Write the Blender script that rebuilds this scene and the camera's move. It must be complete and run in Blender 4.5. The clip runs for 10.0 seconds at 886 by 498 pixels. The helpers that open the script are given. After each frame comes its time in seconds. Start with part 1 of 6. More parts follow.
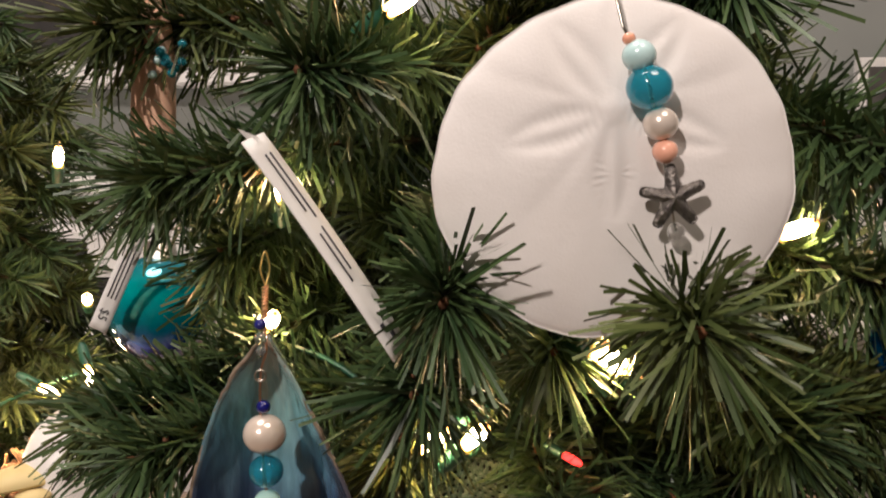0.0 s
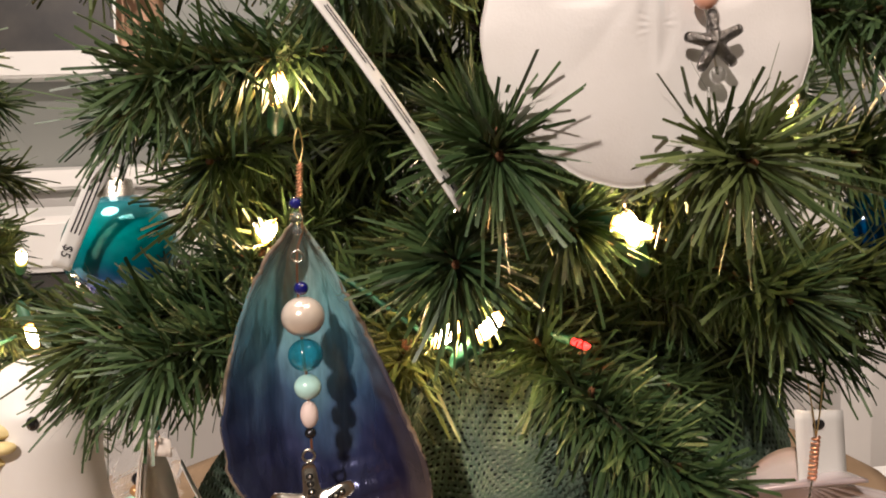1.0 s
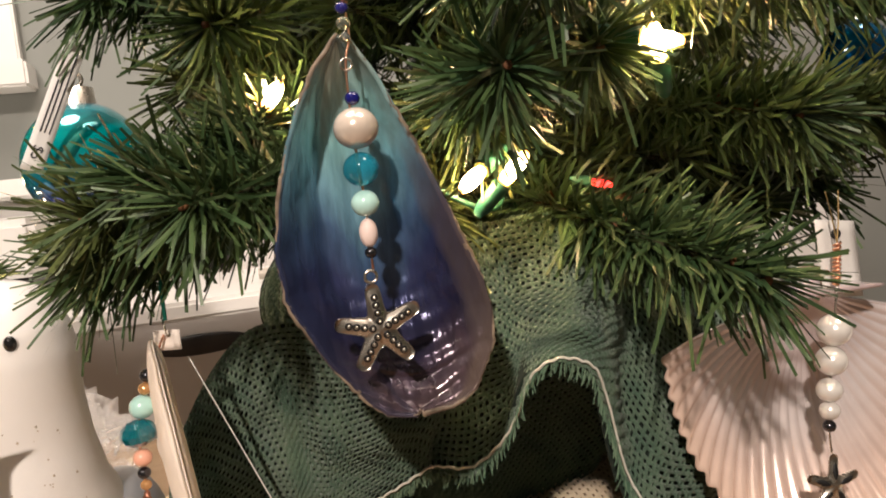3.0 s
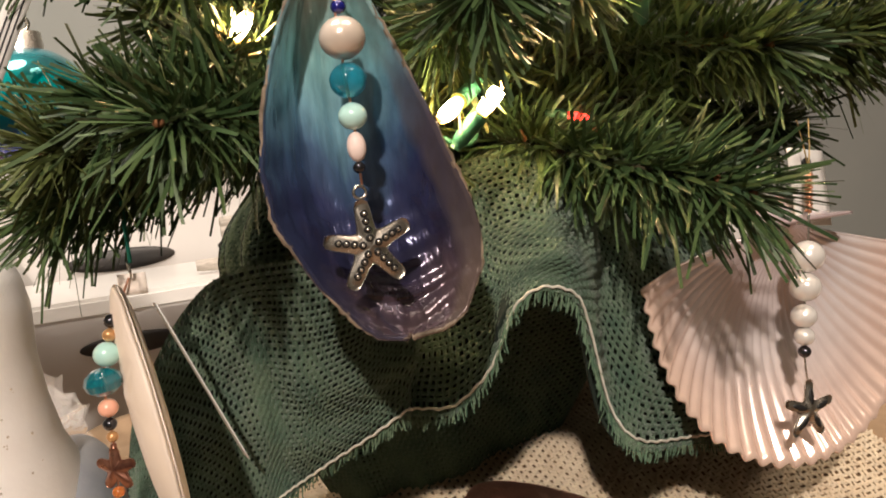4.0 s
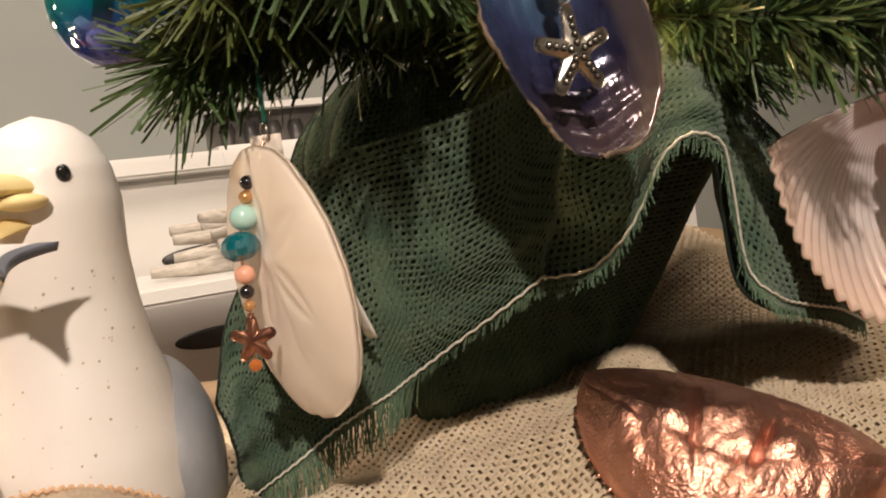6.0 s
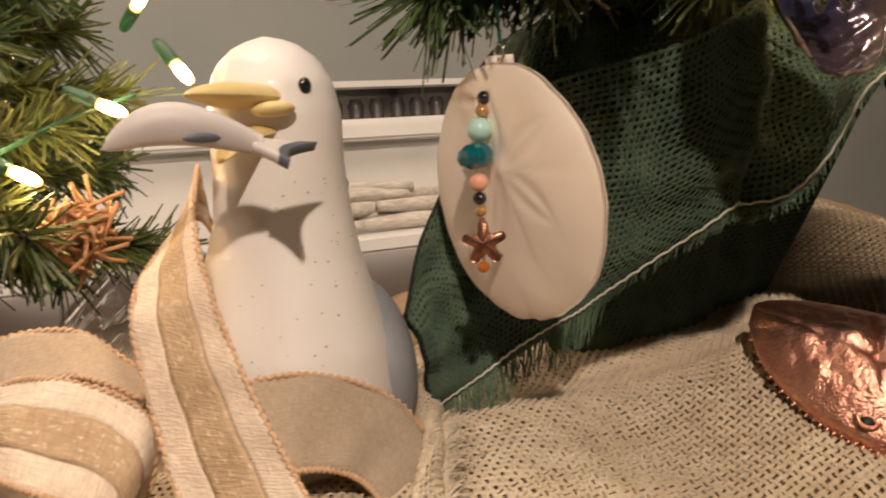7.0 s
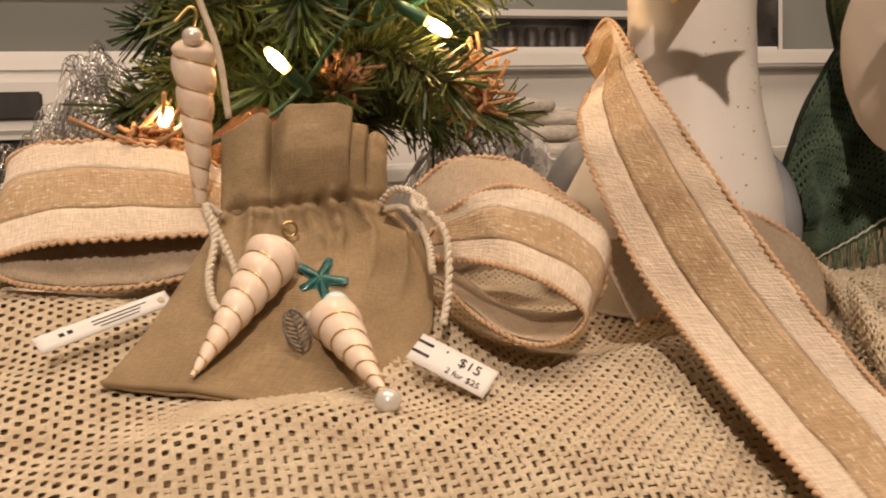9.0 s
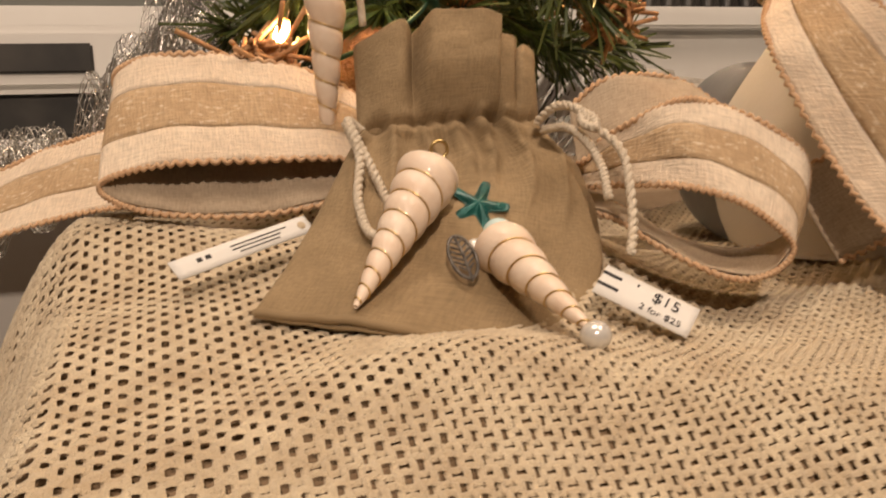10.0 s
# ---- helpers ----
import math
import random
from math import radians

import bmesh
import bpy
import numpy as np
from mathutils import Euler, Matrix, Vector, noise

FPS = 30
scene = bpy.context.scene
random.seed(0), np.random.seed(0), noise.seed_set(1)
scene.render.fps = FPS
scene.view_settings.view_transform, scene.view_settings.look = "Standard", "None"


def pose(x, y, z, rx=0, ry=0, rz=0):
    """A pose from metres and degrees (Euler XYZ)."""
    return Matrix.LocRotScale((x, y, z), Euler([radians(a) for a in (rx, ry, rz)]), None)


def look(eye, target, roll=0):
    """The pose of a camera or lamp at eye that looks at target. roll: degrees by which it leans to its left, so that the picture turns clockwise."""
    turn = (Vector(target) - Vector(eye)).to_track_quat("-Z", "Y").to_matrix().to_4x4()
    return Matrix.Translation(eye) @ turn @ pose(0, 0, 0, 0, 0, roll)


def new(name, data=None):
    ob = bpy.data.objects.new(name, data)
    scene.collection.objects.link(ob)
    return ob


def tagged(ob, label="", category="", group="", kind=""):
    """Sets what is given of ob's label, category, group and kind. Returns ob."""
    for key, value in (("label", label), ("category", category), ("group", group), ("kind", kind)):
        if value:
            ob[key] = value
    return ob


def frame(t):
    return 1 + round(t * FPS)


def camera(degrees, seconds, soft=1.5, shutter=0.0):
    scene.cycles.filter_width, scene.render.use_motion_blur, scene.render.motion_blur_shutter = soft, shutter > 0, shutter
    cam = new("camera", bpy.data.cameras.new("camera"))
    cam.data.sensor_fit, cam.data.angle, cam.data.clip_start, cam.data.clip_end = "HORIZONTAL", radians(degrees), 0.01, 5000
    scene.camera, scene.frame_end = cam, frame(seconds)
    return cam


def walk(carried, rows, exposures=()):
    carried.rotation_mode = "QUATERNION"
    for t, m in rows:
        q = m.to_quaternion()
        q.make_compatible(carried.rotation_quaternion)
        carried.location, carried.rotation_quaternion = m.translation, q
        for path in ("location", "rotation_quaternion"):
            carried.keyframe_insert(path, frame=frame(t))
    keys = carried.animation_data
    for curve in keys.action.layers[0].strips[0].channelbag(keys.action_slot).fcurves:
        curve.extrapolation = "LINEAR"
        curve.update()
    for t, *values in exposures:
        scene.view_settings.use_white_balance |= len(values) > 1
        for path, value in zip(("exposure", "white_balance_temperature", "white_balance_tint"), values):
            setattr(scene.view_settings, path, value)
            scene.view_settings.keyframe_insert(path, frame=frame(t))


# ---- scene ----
cam = camera(54.12, 10.0, soft=1.8, shutter=0.25)
PATH = [
    (0, (0.00502, 0.01178, 0.27915), (-0.00715, 1.00359, 0.15202), -0.36),
    (0.5, (-0.01296, 0.00603, 0.26351), (0.05799, 0.99423, 0.12775), -0.77),
    (1, (-0.03373, 0.00804, 0.24957), (0.10043, 0.99113, 0.12490), -2.19),
    (1.5, (-0.04482, 0.00873, 0.23487), (0.13129, 0.98647, 0.12079), -3.40),
    (2, (-0.05904, 0.01298, 0.22170), (0.15002, 0.98491, 0.11375), -4.51),
    (2.5, (-0.06816, 0.01467, 0.20827), (0.16942, 0.98041, 0.10391), -5.51),
    (3, (-0.07728, 0.01627, 0.20188), (0.19464, 0.97282, 0.09672), -6.08),
    (3.2, (-0.07934, 0.01692, 0.19697), (0.20618, 0.96979, 0.09444), -6.19),
    (4.3, (-0.09674, 0.02809, 0.17965), (0.26656, 0.95346, 0.07146), -6.88),
    (4.5, (-0.10048, 0.03147, 0.17732), (0.26804, 0.95503, 0.07133), -7.01),
    (5, (-0.11728, 0.04090, 0.16659), (0.27956, 0.95235, 0.05807), -7.69),
    (5.2, (-0.12486, 0.04265, 0.16375), (0.28441, 0.94883, 0.05737), -8.12),
    (6.3, (-0.17552, 0.05783, 0.12780), (0.29759, 0.93700, 0.07102), -7.11),
    (6.5, (-0.18850, 0.06069, 0.12304), (0.28541, 0.93949, 0.06724), -6.57),
    (7, (-0.22280, 0.06357, 0.12135), (0.22613, 0.95494, 0.05867), -5.46),
    (7.5, (-0.25768, 0.06985, 0.11269), (0.15731, 0.97744, 0.04899), -4.50),
    (8, (-0.28386, 0.07504, 0.10525), (0.09652, 0.99707, 0.03324), -3.68),
    (8.5, (-0.30397, 0.07739, 0.09850), (0.04132, 1.01174, 0.01046), -2.94),
    (9, (-0.32126, 0.07871, 0.09359), (-0.00211, 1.02025, -0.01429), -2.51),
    (9.5, (-0.33872, 0.09659, 0.09259), (-0.03259, 1.04090, -0.02805), -2.17),
    (10, (-0.34968, 0.11985, 0.07808), (-0.05410, 1.06568, -0.05618), -2.20),
]
walk(cam, [(t, look(eye, target, roll)) for t, eye, target, roll in PATH],
     [(0, 0.1, 5850, 16), (1.0, 0.45, 5950, 15), (1.5, 0.58, 5950, 14), (3, 0.68, 6050, 14), (5, 0.7, 6100, 13), (6.5, 0.40, 6500, 15), (7, 0.15, 6650, 16), (8, -0.1, 6800, 17), (9.2, -0.16, 6950, 18), (10, -0.24, 6950, 17)])

# ---- light ----
world = bpy.data.worlds.new("world")
scene.world = world
world.use_nodes = True
world.node_tree.nodes["Background"].inputs[0].default_value = (1.0, 0.86, 0.7, 1)
world.node_tree.nodes["Background"].inputs[1].default_value = 0.05


def area_lamp(name, eye, target, size, watts, colour):
    data = bpy.data.lights.new(name, "AREA")
    data.shape, data.size, data.energy, data.color = "DISK", size, watts, colour
    ob = new(name, data)
    ob.matrix_world = look(eye, target)
    return ob


area_lamp("key_lamp", (-0.66, -1.16, 1.22), (-0.12, 0.3, 0.13), 0.07, 26.0, (1.0, 0.83, 0.66))
area_lamp("ceiling_lamp", (0.5, -0.2, 2.1), (0.0, 0.4, 0.1), 0.9, 22.0, (1.0, 0.8, 0.6))
area_lamp("ceiling_lamp", (-0.5, 0.35, 2.1), (-0.4, 0.9, 0.1), 0.8, 20.0, (1.0, 0.86, 0.7))


# ---- materials ----
def mat(name, base, second=None, rough=0.6, metal=0.0, scale=40.0, bump=0.0, bscale=300.0, detail=4.0, coat=0.0,
        random_tint=0.0, trans=0.0, ior=1.45, emit=None, power=0.0, stretch=None, sheen=0.0, sub=0.0, island=False, rvar=0.1):
    m = bpy.data.materials.new(name)
    m.use_nodes = True
    nt = m.node_tree
    b = nt.nodes["Principled BSDF"]
    b.inputs["Base Color"].default_value = (*base, 1)
    b.inputs["Roughness"].default_value = rough
    b.inputs["Metallic"].default_value = metal
    b.inputs["IOR"].default_value = ior
    b.inputs["Coat Weight"].default_value = coat
    b.inputs["Coat Roughness"].default_value = 0.12
    b.inputs["Transmission Weight"].default_value = trans
    b.inputs["Sheen Weight"].default_value = sheen
    if sub:
        b.inputs["Subsurface Weight"].default_value = sub
        b.inputs["Subsurface Radius"].default_value = (0.004, 0.002, 0.001)
        b.inputs["Subsurface Scale"].default_value = 1.0
    if emit:
        b.inputs["Emission Color"].default_value = (*emit, 1)
        b.inputs["Emission Strength"].default_value = power
    tc = nt.nodes.new("ShaderNodeTexCoord")
    src = tc.outputs["Object"]
    if stretch:
        mp = nt.nodes.new("ShaderNodeMapping")
        mp.inputs["Scale"].default_value = stretch
        nt.links.new(src, mp.inputs["Vector"])
        src = mp.outputs["Vector"]
    if second:
        n1 = nt.nodes.new("ShaderNodeTexNoise")
        n1.inputs["Scale"].default_value, n1.inputs["Detail"].default_value = scale, detail
        nt.links.new(src, n1.inputs["Vector"])
        ramp = nt.nodes.new("ShaderNodeMapRange")
        ramp.inputs["From Min"].default_value, ramp.inputs["From Max"].default_value = 0.32, 0.68
        nt.links.new(n1.outputs["Fac"], ramp.inputs["Value"])
        mix = nt.nodes.new("ShaderNodeMix")
        mix.data_type = "RGBA"
        mix.inputs["A"].default_value, mix.inputs["B"].default_value = (*base, 1), (*second, 1)
        fac = ramp.outputs["Result"]
        if island:
            g = nt.nodes.new("ShaderNodeNewGeometry")
            av = nt.nodes.new("ShaderNodeMath")
            av.operation = "MULTIPLY_ADD"
            av.inputs[1].default_value = 0.35
            sc = nt.nodes.new("ShaderNodeMath")
            sc.operation = "MULTIPLY"
            sc.inputs[1].default_value = 0.65
            nt.links.new(g.outputs["Random Per Island"], sc.inputs[0])
            nt.links.new(fac, av.inputs[0])
            nt.links.new(sc.outputs[0], av.inputs[2])
            fac = av.outputs[0]
        nt.links.new(fac, mix.inputs["Factor"])
        nt.links.new(mix.outputs["Result"], b.inputs["Base Color"])
        rr = nt.nodes.new("ShaderNodeMapRange")
        rr.inputs["To Min"].default_value, rr.inputs["To Max"].default_value = max(0.02, rough - rvar), min(1, rough + rvar)
        nt.links.new(n1.outputs["Fac"], rr.inputs["Value"])
        nt.links.new(rr.outputs["Result"], b.inputs["Roughness"])
    if bump:
        n2 = nt.nodes.new("ShaderNodeTexNoise")
        n2.inputs["Scale"].default_value, n2.inputs["Detail"].default_value = bscale, 3.0
        nt.links.new(src, n2.inputs["Vector"])
        bp = nt.nodes.new("ShaderNodeBump")
        bp.inputs["Strength"].default_value = bump
        bp.inputs["Distance"].default_value = 0.001
        nt.links.new(n2.outputs["Fac"], bp.inputs["Height"])
        nt.links.new(bp.outputs["Normal"], b.inputs["Normal"])
    return m


def ramp_mat(name, axis, stops, rough=0.3, metal=0.0, coat=0.5, warp=0.25, scale=30.0, lines=0.0, low=0.0, high=1.0, stretch=(1, 1, 1), bump=0.2, streak=0.15):
    """Colour bands along one object axis, bent by noise, with fine growth lines across them."""
    m = bpy.data.materials.new(name)
    m.use_nodes = True
    nt = m.node_tree
    b = nt.nodes["Principled BSDF"]
    b.inputs["Roughness"].default_value, b.inputs["Metallic"].default_value, b.inputs["Coat Weight"].default_value = rough, metal, coat
    b.inputs["Coat Roughness"].default_value = 0.08
    tc = nt.nodes.new("ShaderNodeTexCoord")
    mp = nt.nodes.new("ShaderNodeMapping")
    mp.inputs["Scale"].default_value = stretch
    nt.links.new(tc.outputs["Object"], mp.inputs["Vector"])
    n = nt.nodes.new("ShaderNodeTexNoise")
    n.inputs["Scale"].default_value, n.inputs["Detail"].default_value = scale, 3.0
    nt.links.new(mp.outputs["Vector"], n.inputs["Vector"])
    sep = nt.nodes.new("ShaderNodeSeparateXYZ")
    nt.links.new(tc.outputs["UV"], sep.inputs[0])
    mr = nt.nodes.new("ShaderNodeMapRange")
    mr.inputs["From Min"].default_value, mr.inputs["From Max"].default_value = low, high
    nt.links.new(sep.outputs[axis], mr.inputs["Value"])
    ad = nt.nodes.new("ShaderNodeMath")
    ad.operation = "MULTIPLY_ADD"
    ad.inputs[1].default_value = warp
    nt.links.new(n.outputs["Fac"], ad.inputs[0])
    nt.links.new(mr.outputs["Result"], ad.inputs[2])
    sb = nt.nodes.new("ShaderNodeMath")
    sb.operation = "SUBTRACT"
    sb.inputs[1].default_value = warp * 0.5
    nt.links.new(ad.outputs[0], sb.inputs[0])
    cr = nt.nodes.new("ShaderNodeValToRGB")
    while len(cr.color_ramp.elements) < len(stops):
        cr.color_ramp.elements.new(0.5)
    for e, (p, c) in zip(cr.color_ramp.elements, stops):
        e.position, e.color = p, (*c, 1)
    nt.links.new(sb.outputs[0], cr.inputs["Fac"])
    n3 = nt.nodes.new("ShaderNodeTexNoise")
    n3.inputs["Scale"].default_value, n3.inputs["Detail"].default_value = scale * 6, 3.0
    nt.links.new(mp.outputs["Vector"], n3.inputs["Vector"])
    hs = nt.nodes.new("ShaderNodeHueSaturation")
    v = nt.nodes.new("ShaderNodeMapRange")
    v.inputs["To Min"].default_value, v.inputs["To Max"].default_value = 1 - streak * 2, 1 + streak * 2
    nt.links.new(n3.outputs["Fac"], v.inputs["Value"])
    nt.links.new(v.outputs["Result"], hs.inputs["Value"])
    nt.links.new(cr.outputs["Color"], hs.inputs["Color"])
    nt.links.new(hs.outputs["Color"], b.inputs["Base Color"])
    bp = nt.nodes.new("ShaderNodeBump")
    bp.inputs["Strength"].default_value, bp.inputs["Distance"].default_value = bump, 0.001
    nt.links.new(n3.outputs["Fac"], bp.inputs["Height"])
    nt.links.new(bp.outputs["Normal"], b.inputs["Normal"])
    return m


def weave_mat(name, base, second, pitch, rough=0.9, depth=0.5, slub=0.0):
    """Woven cloth: uneven threads along the cloth's own u and v (in metres), with lighter slubs where asked."""
    m = mat(name, base, second, rough=rough, scale=60)
    nt = m.node_tree
    b = nt.nodes["Principled BSDF"]
    tc = nt.nodes.new("ShaderNodeTexCoord")
    threads = []
    for across, along in ((0.4 / pitch, 2.4 / pitch), (2.4 / pitch, 0.4 / pitch), (0.7 / pitch, 1.5 / pitch)):
        mp = nt.nodes.new("ShaderNodeMapping")
        mp.inputs["Scale"].default_value = (across, along, 1)
        nt.links.new(tc.outputs["UV"], mp.inputs["Vector"])
        n = nt.nodes.new("ShaderNodeTexNoise")
        n.inputs["Scale"].default_value, n.inputs["Detail"].default_value = 1.0, 2.0
        nt.links.new(mp.outputs["Vector"], n.inputs["Vector"])
        threads.append(n.outputs["Fac"])
    ad = nt.nodes.new("ShaderNodeMath")
    ad.operation = "ADD"
    nt.links.new(threads[0], ad.inputs[0])
    nt.links.new(threads[1], ad.inputs[1])
    val = nt.nodes.new("ShaderNodeMapRange")
    val.inputs["From Min"].default_value, val.inputs["From Max"].default_value = 0.7, 1.3
    val.inputs["To Min"].default_value, val.inputs["To Max"].default_value = 0.84, 1.16
    nt.links.new(ad.outputs[0], val.inputs["Value"])
    hs = nt.nodes.new("ShaderNodeHueSaturation")
    nt.links.new(b.inputs["Base Color"].links[0].from_socket, hs.inputs["Color"])
    nt.links.new(val.outputs["Result"], hs.inputs["Value"])
    colour = hs.outputs["Color"]
    if slub:
        th = nt.nodes.new("ShaderNodeMapRange")
        th.inputs["From Min"].default_value, th.inputs["From Max"].default_value = 0.58, 0.68
        th.inputs["To Max"].default_value = slub
        nt.links.new(threads[2], th.inputs["Value"])
        mix = nt.nodes.new("ShaderNodeMix")
        mix.data_type = "RGBA"
        mix.inputs["B"].default_value = (0.70, 0.58, 0.43, 1)
        nt.links.new(th.outputs["Result"], mix.inputs["Factor"])
        nt.links.new(colour, mix.inputs["A"])
        colour = mix.outputs["Result"]
    nt.links.new(colour, b.inputs["Base Color"])
    bp = nt.nodes.new("ShaderNodeBump")
    bp.inputs["Strength"].default_value, bp.inputs["Distance"].default_value = depth, 0.0006
    nt.links.new(ad.outputs[0], bp.inputs["Height"])
    nt.links.new(bp.outputs["Normal"], b.inputs["Normal"])
    return m


M_NEEDLE = mat("pvc_needles", (0.012, 0.036, 0.014), (0.085, 0.135, 0.045), rough=0.42, scale=25, island=True)
M_NEEDLE_B = mat("pvc_needles_yellowish", (0.020, 0.042, 0.012), (0.115, 0.14, 0.038), rough=0.42, scale=25, island=True)
M_TWIG = mat("brown_twig", (0.10, 0.04, 0.016), (0.2, 0.085, 0.03), rough=0.8, scale=200, bump=0.5)
M_STEM = mat("dark_wire_stem", (0.02, 0.03, 0.012), (0.05, 0.035, 0.015), rough=0.7, scale=200)
M_TRUNK = mat("trunk_bark", (0.015, 0.018, 0.012), (0.03, 0.02, 0.012), rough=0.8, scale=80, bump=0.5)
M_SHELLWHITE = mat("white_sand_dollar", (0.80, 0.78, 0.76), (0.72, 0.69, 0.66), rough=0.75, scale=35, bump=0.08, bscale=1800)
M_SHELLCREAM = mat("cream_sand_dollar", (0.92, 0.83, 0.74), (0.86, 0.76, 0.66), rough=0.75, scale=35, bump=0.08, bscale=1800)
M_BURLAP = mat("natural_burlap_yarn", (0.60, 0.47, 0.31), (0.78, 0.66, 0.47), rough=0.9, scale=90, bump=0.8, bscale=3000, sheen=0.2)
# Tan darker than the yarn, carrying the shade inside the burlap's holes.
M_BURLAP_SHADE = mat("tan_gap_shade", (0.26, 0.175, 0.10), (0.34, 0.235, 0.145), rough=0.95, scale=50, bump=0.5, bscale=1500)
M_GREEN = mat("green_burlap_yarn", (0.042, 0.092, 0.056), (0.095, 0.150, 0.090), rough=0.9, scale=90, bump=0.8, bscale=3000, sheen=0.2)
M_GREENFRAY = mat("green_yarn_ends", (0.03, 0.075, 0.045), (0.16, 0.24, 0.15), rough=0.9, scale=90, island=True)
# Yarn green taken almost to black: the shade seen through the weave's holes.
M_GREEN_SHADE = mat("green_gap_shade", (0.008, 0.016, 0.011), (0.014, 0.026, 0.018), rough=0.95, scale=50)
M_THREAD = mat("white_stitch", (0.62, 0.62, 0.55), (0.5, 0.5, 0.42), rough=0.8, scale=300)
M_PEARL = mat("pearl_bead", (0.74, 0.63, 0.52), (0.80, 0.71, 0.63), metal=0.3, rough=0.22, scale=60, coat=0.7, rvar=0.04)
M_PEARL_WHITE = mat("white_pearl_bead", (0.74, 0.71, 0.66), (0.80, 0.78, 0.74), metal=0.3, rough=0.2, scale=60, coat=0.7, rvar=0.04)
M_CORAL = mat("coral_pearl_bead", (0.80, 0.36, 0.22), (0.86, 0.45, 0.32), rough=0.22, scale=60, coat=0.7, rvar=0.04)
M_PINK = mat("pink_bead", (0.80, 0.60, 0.54), (0.85, 0.7, 0.64), rough=0.45, scale=60, coat=0.3)
M_AQUA = mat("aqua_glass_bead", (0.05, 0.50, 0.68), rough=0.05, trans=0.75, ior=1.5, coat=0.5)
M_MINT = mat("mint_bead", (0.45, 0.74, 0.68), (0.55, 0.8, 0.74), rough=0.25, scale=60, coat=0.6, rvar=0.04)
M_PALEAQUA = mat("pale_aqua_bead", (0.50, 0.72, 0.72), (0.60, 0.78, 0.78), rough=0.2, scale=60, coat=0.6, rvar=0.04)
M_TEAL = mat("teal_cut_glass", (0.0, 0.20, 0.26), rough=0.04, trans=0.5, ior=1.6, coat=0.8)
M_COBALT = mat("cobalt_glass_bead", (0.01, 0.012, 0.16), rough=0.06, trans=0.2, coat=0.8)
M_HEMATITE = mat("hematite_bead", (0.09, 0.09, 0.10), rough=0.18, metal=0.9)
M_GOLDBEAD = mat("bronze_pearl_bead", (0.55, 0.30, 0.12), rough=0.22, metal=0.4, coat=0.6)
M_CLEAR = mat("clear_crystal", (0.95, 0.95, 0.95), rough=0.03, trans=0.95, ior=1.5)
M_AMBER = mat("amber_bead", (0.75, 0.24, 0.05), rough=0.1, trans=0.5, coat=0.5)
M_SILVER = mat("antique_silver", (0.72, 0.68, 0.60), (0.5, 0.46, 0.40), rough=0.28, metal=1.0, scale=400)
M_OXIDE = mat("oxidised_recess", (0.03, 0.03, 0.03), rough=0.5, metal=0.6)
M_PEWTER = mat("dark_pewter", (0.24, 0.22, 0.20), (0.10, 0.095, 0.09), rough=0.36, metal=0.85, scale=600, bump=0.6, bscale=1500)
M_COPPER = mat("copper_charm", (0.46, 0.22, 0.14), (0.18, 0.08, 0.06), rough=0.3, metal=0.9, scale=300)
M_COPPERWIRE = mat("copper_wire", (0.75, 0.40, 0.26), rough=0.28, metal=1.0)
M_GOLDWIRE = mat("gold_wire", (0.75, 0.55, 0.25), rough=0.28, metal=1.0)
M_VERDIGRIS = mat("verdigris_enamel", (0.0, 0.055, 0.052), (0.006, 0.13, 0.115), rough=0.35, metal=0.3, scale=250, bump=0.5, bscale=1200, coat=0.4)
M_PAPER = mat("white_paper", (0.78, 0.77, 0.74), (0.70, 0.69, 0.66), rough=0.7, scale=30)
M_INK = mat("black_ink", (0.03, 0.03, 0.035), rough=0.7)
M_BAG = weave_mat("khaki_linen", (0.245, 0.174, 0.096), (0.325, 0.235, 0.135), 0.0012, depth=0.45)
M_CORD = mat("cotton_cord", (0.74, 0.66, 0.54), (0.62, 0.53, 0.41), rough=0.9, scale=300, bump=0.8, bscale=1500)
M_GULL = mat("painted_white_wood", (0.80, 0.78, 0.755), (0.74, 0.71, 0.67), rough=0.42, scale=25, bump=0.12, bscale=350, coat=0.1)
M_GULLGREY = mat("painted_grey_wing", (0.20, 0.215, 0.24), (0.30, 0.31, 0.33), rough=0.5, scale=40, bump=0.15, bscale=350)
M_BEAK = mat("yellow_painted_beak", (0.62, 0.48, 0.20), (0.70, 0.57, 0.28), rough=0.5, scale=60)
M_FISH = mat("grey_painted_fish", (0.58, 0.54, 0.52), (0.48, 0.45, 0.44), rough=0.45, scale=60)
M_FISHDARK = mat("slate_paint", (0.07, 0.08, 0.10), (0.11, 0.12, 0.15), rough=0.5, scale=80)
M_EYE = mat("glossy_black_eye", (0.01, 0.01, 0.01), rough=0.06, coat=1.0)
M_SPECK = mat("paint_wear", (0.52, 0.45, 0.36), rough=0.7)
M_AUGER = mat("auger_shell", (0.80, 0.62, 0.48), (0.86, 0.74, 0.62), rough=0.4, scale=50, bump=0.2, bscale=900, coat=0.25, stretch=(1, 1, 3))
M_PEACH = mat("peach_shell", (0.78, 0.44, 0.28), (0.85, 0.56, 0.4), rough=0.5, scale=60, coat=0.3)
M_RUST = mat("rust_burlap", (0.34, 0.17, 0.075), (0.56, 0.32, 0.16), rough=0.95, scale=150, bump=0.8, bscale=1200)
M_RUSTDARK = mat("brown_burlap_base", (0.15, 0.065, 0.03), (0.30, 0.15, 0.07), rough=0.95, scale=220, bump=1.0, bscale=900)
M_BULB = mat("warm_bulb", (1.0, 0.9, 0.7), rough=0.2, emit=(1.0, 0.72, 0.36), power=230.0)
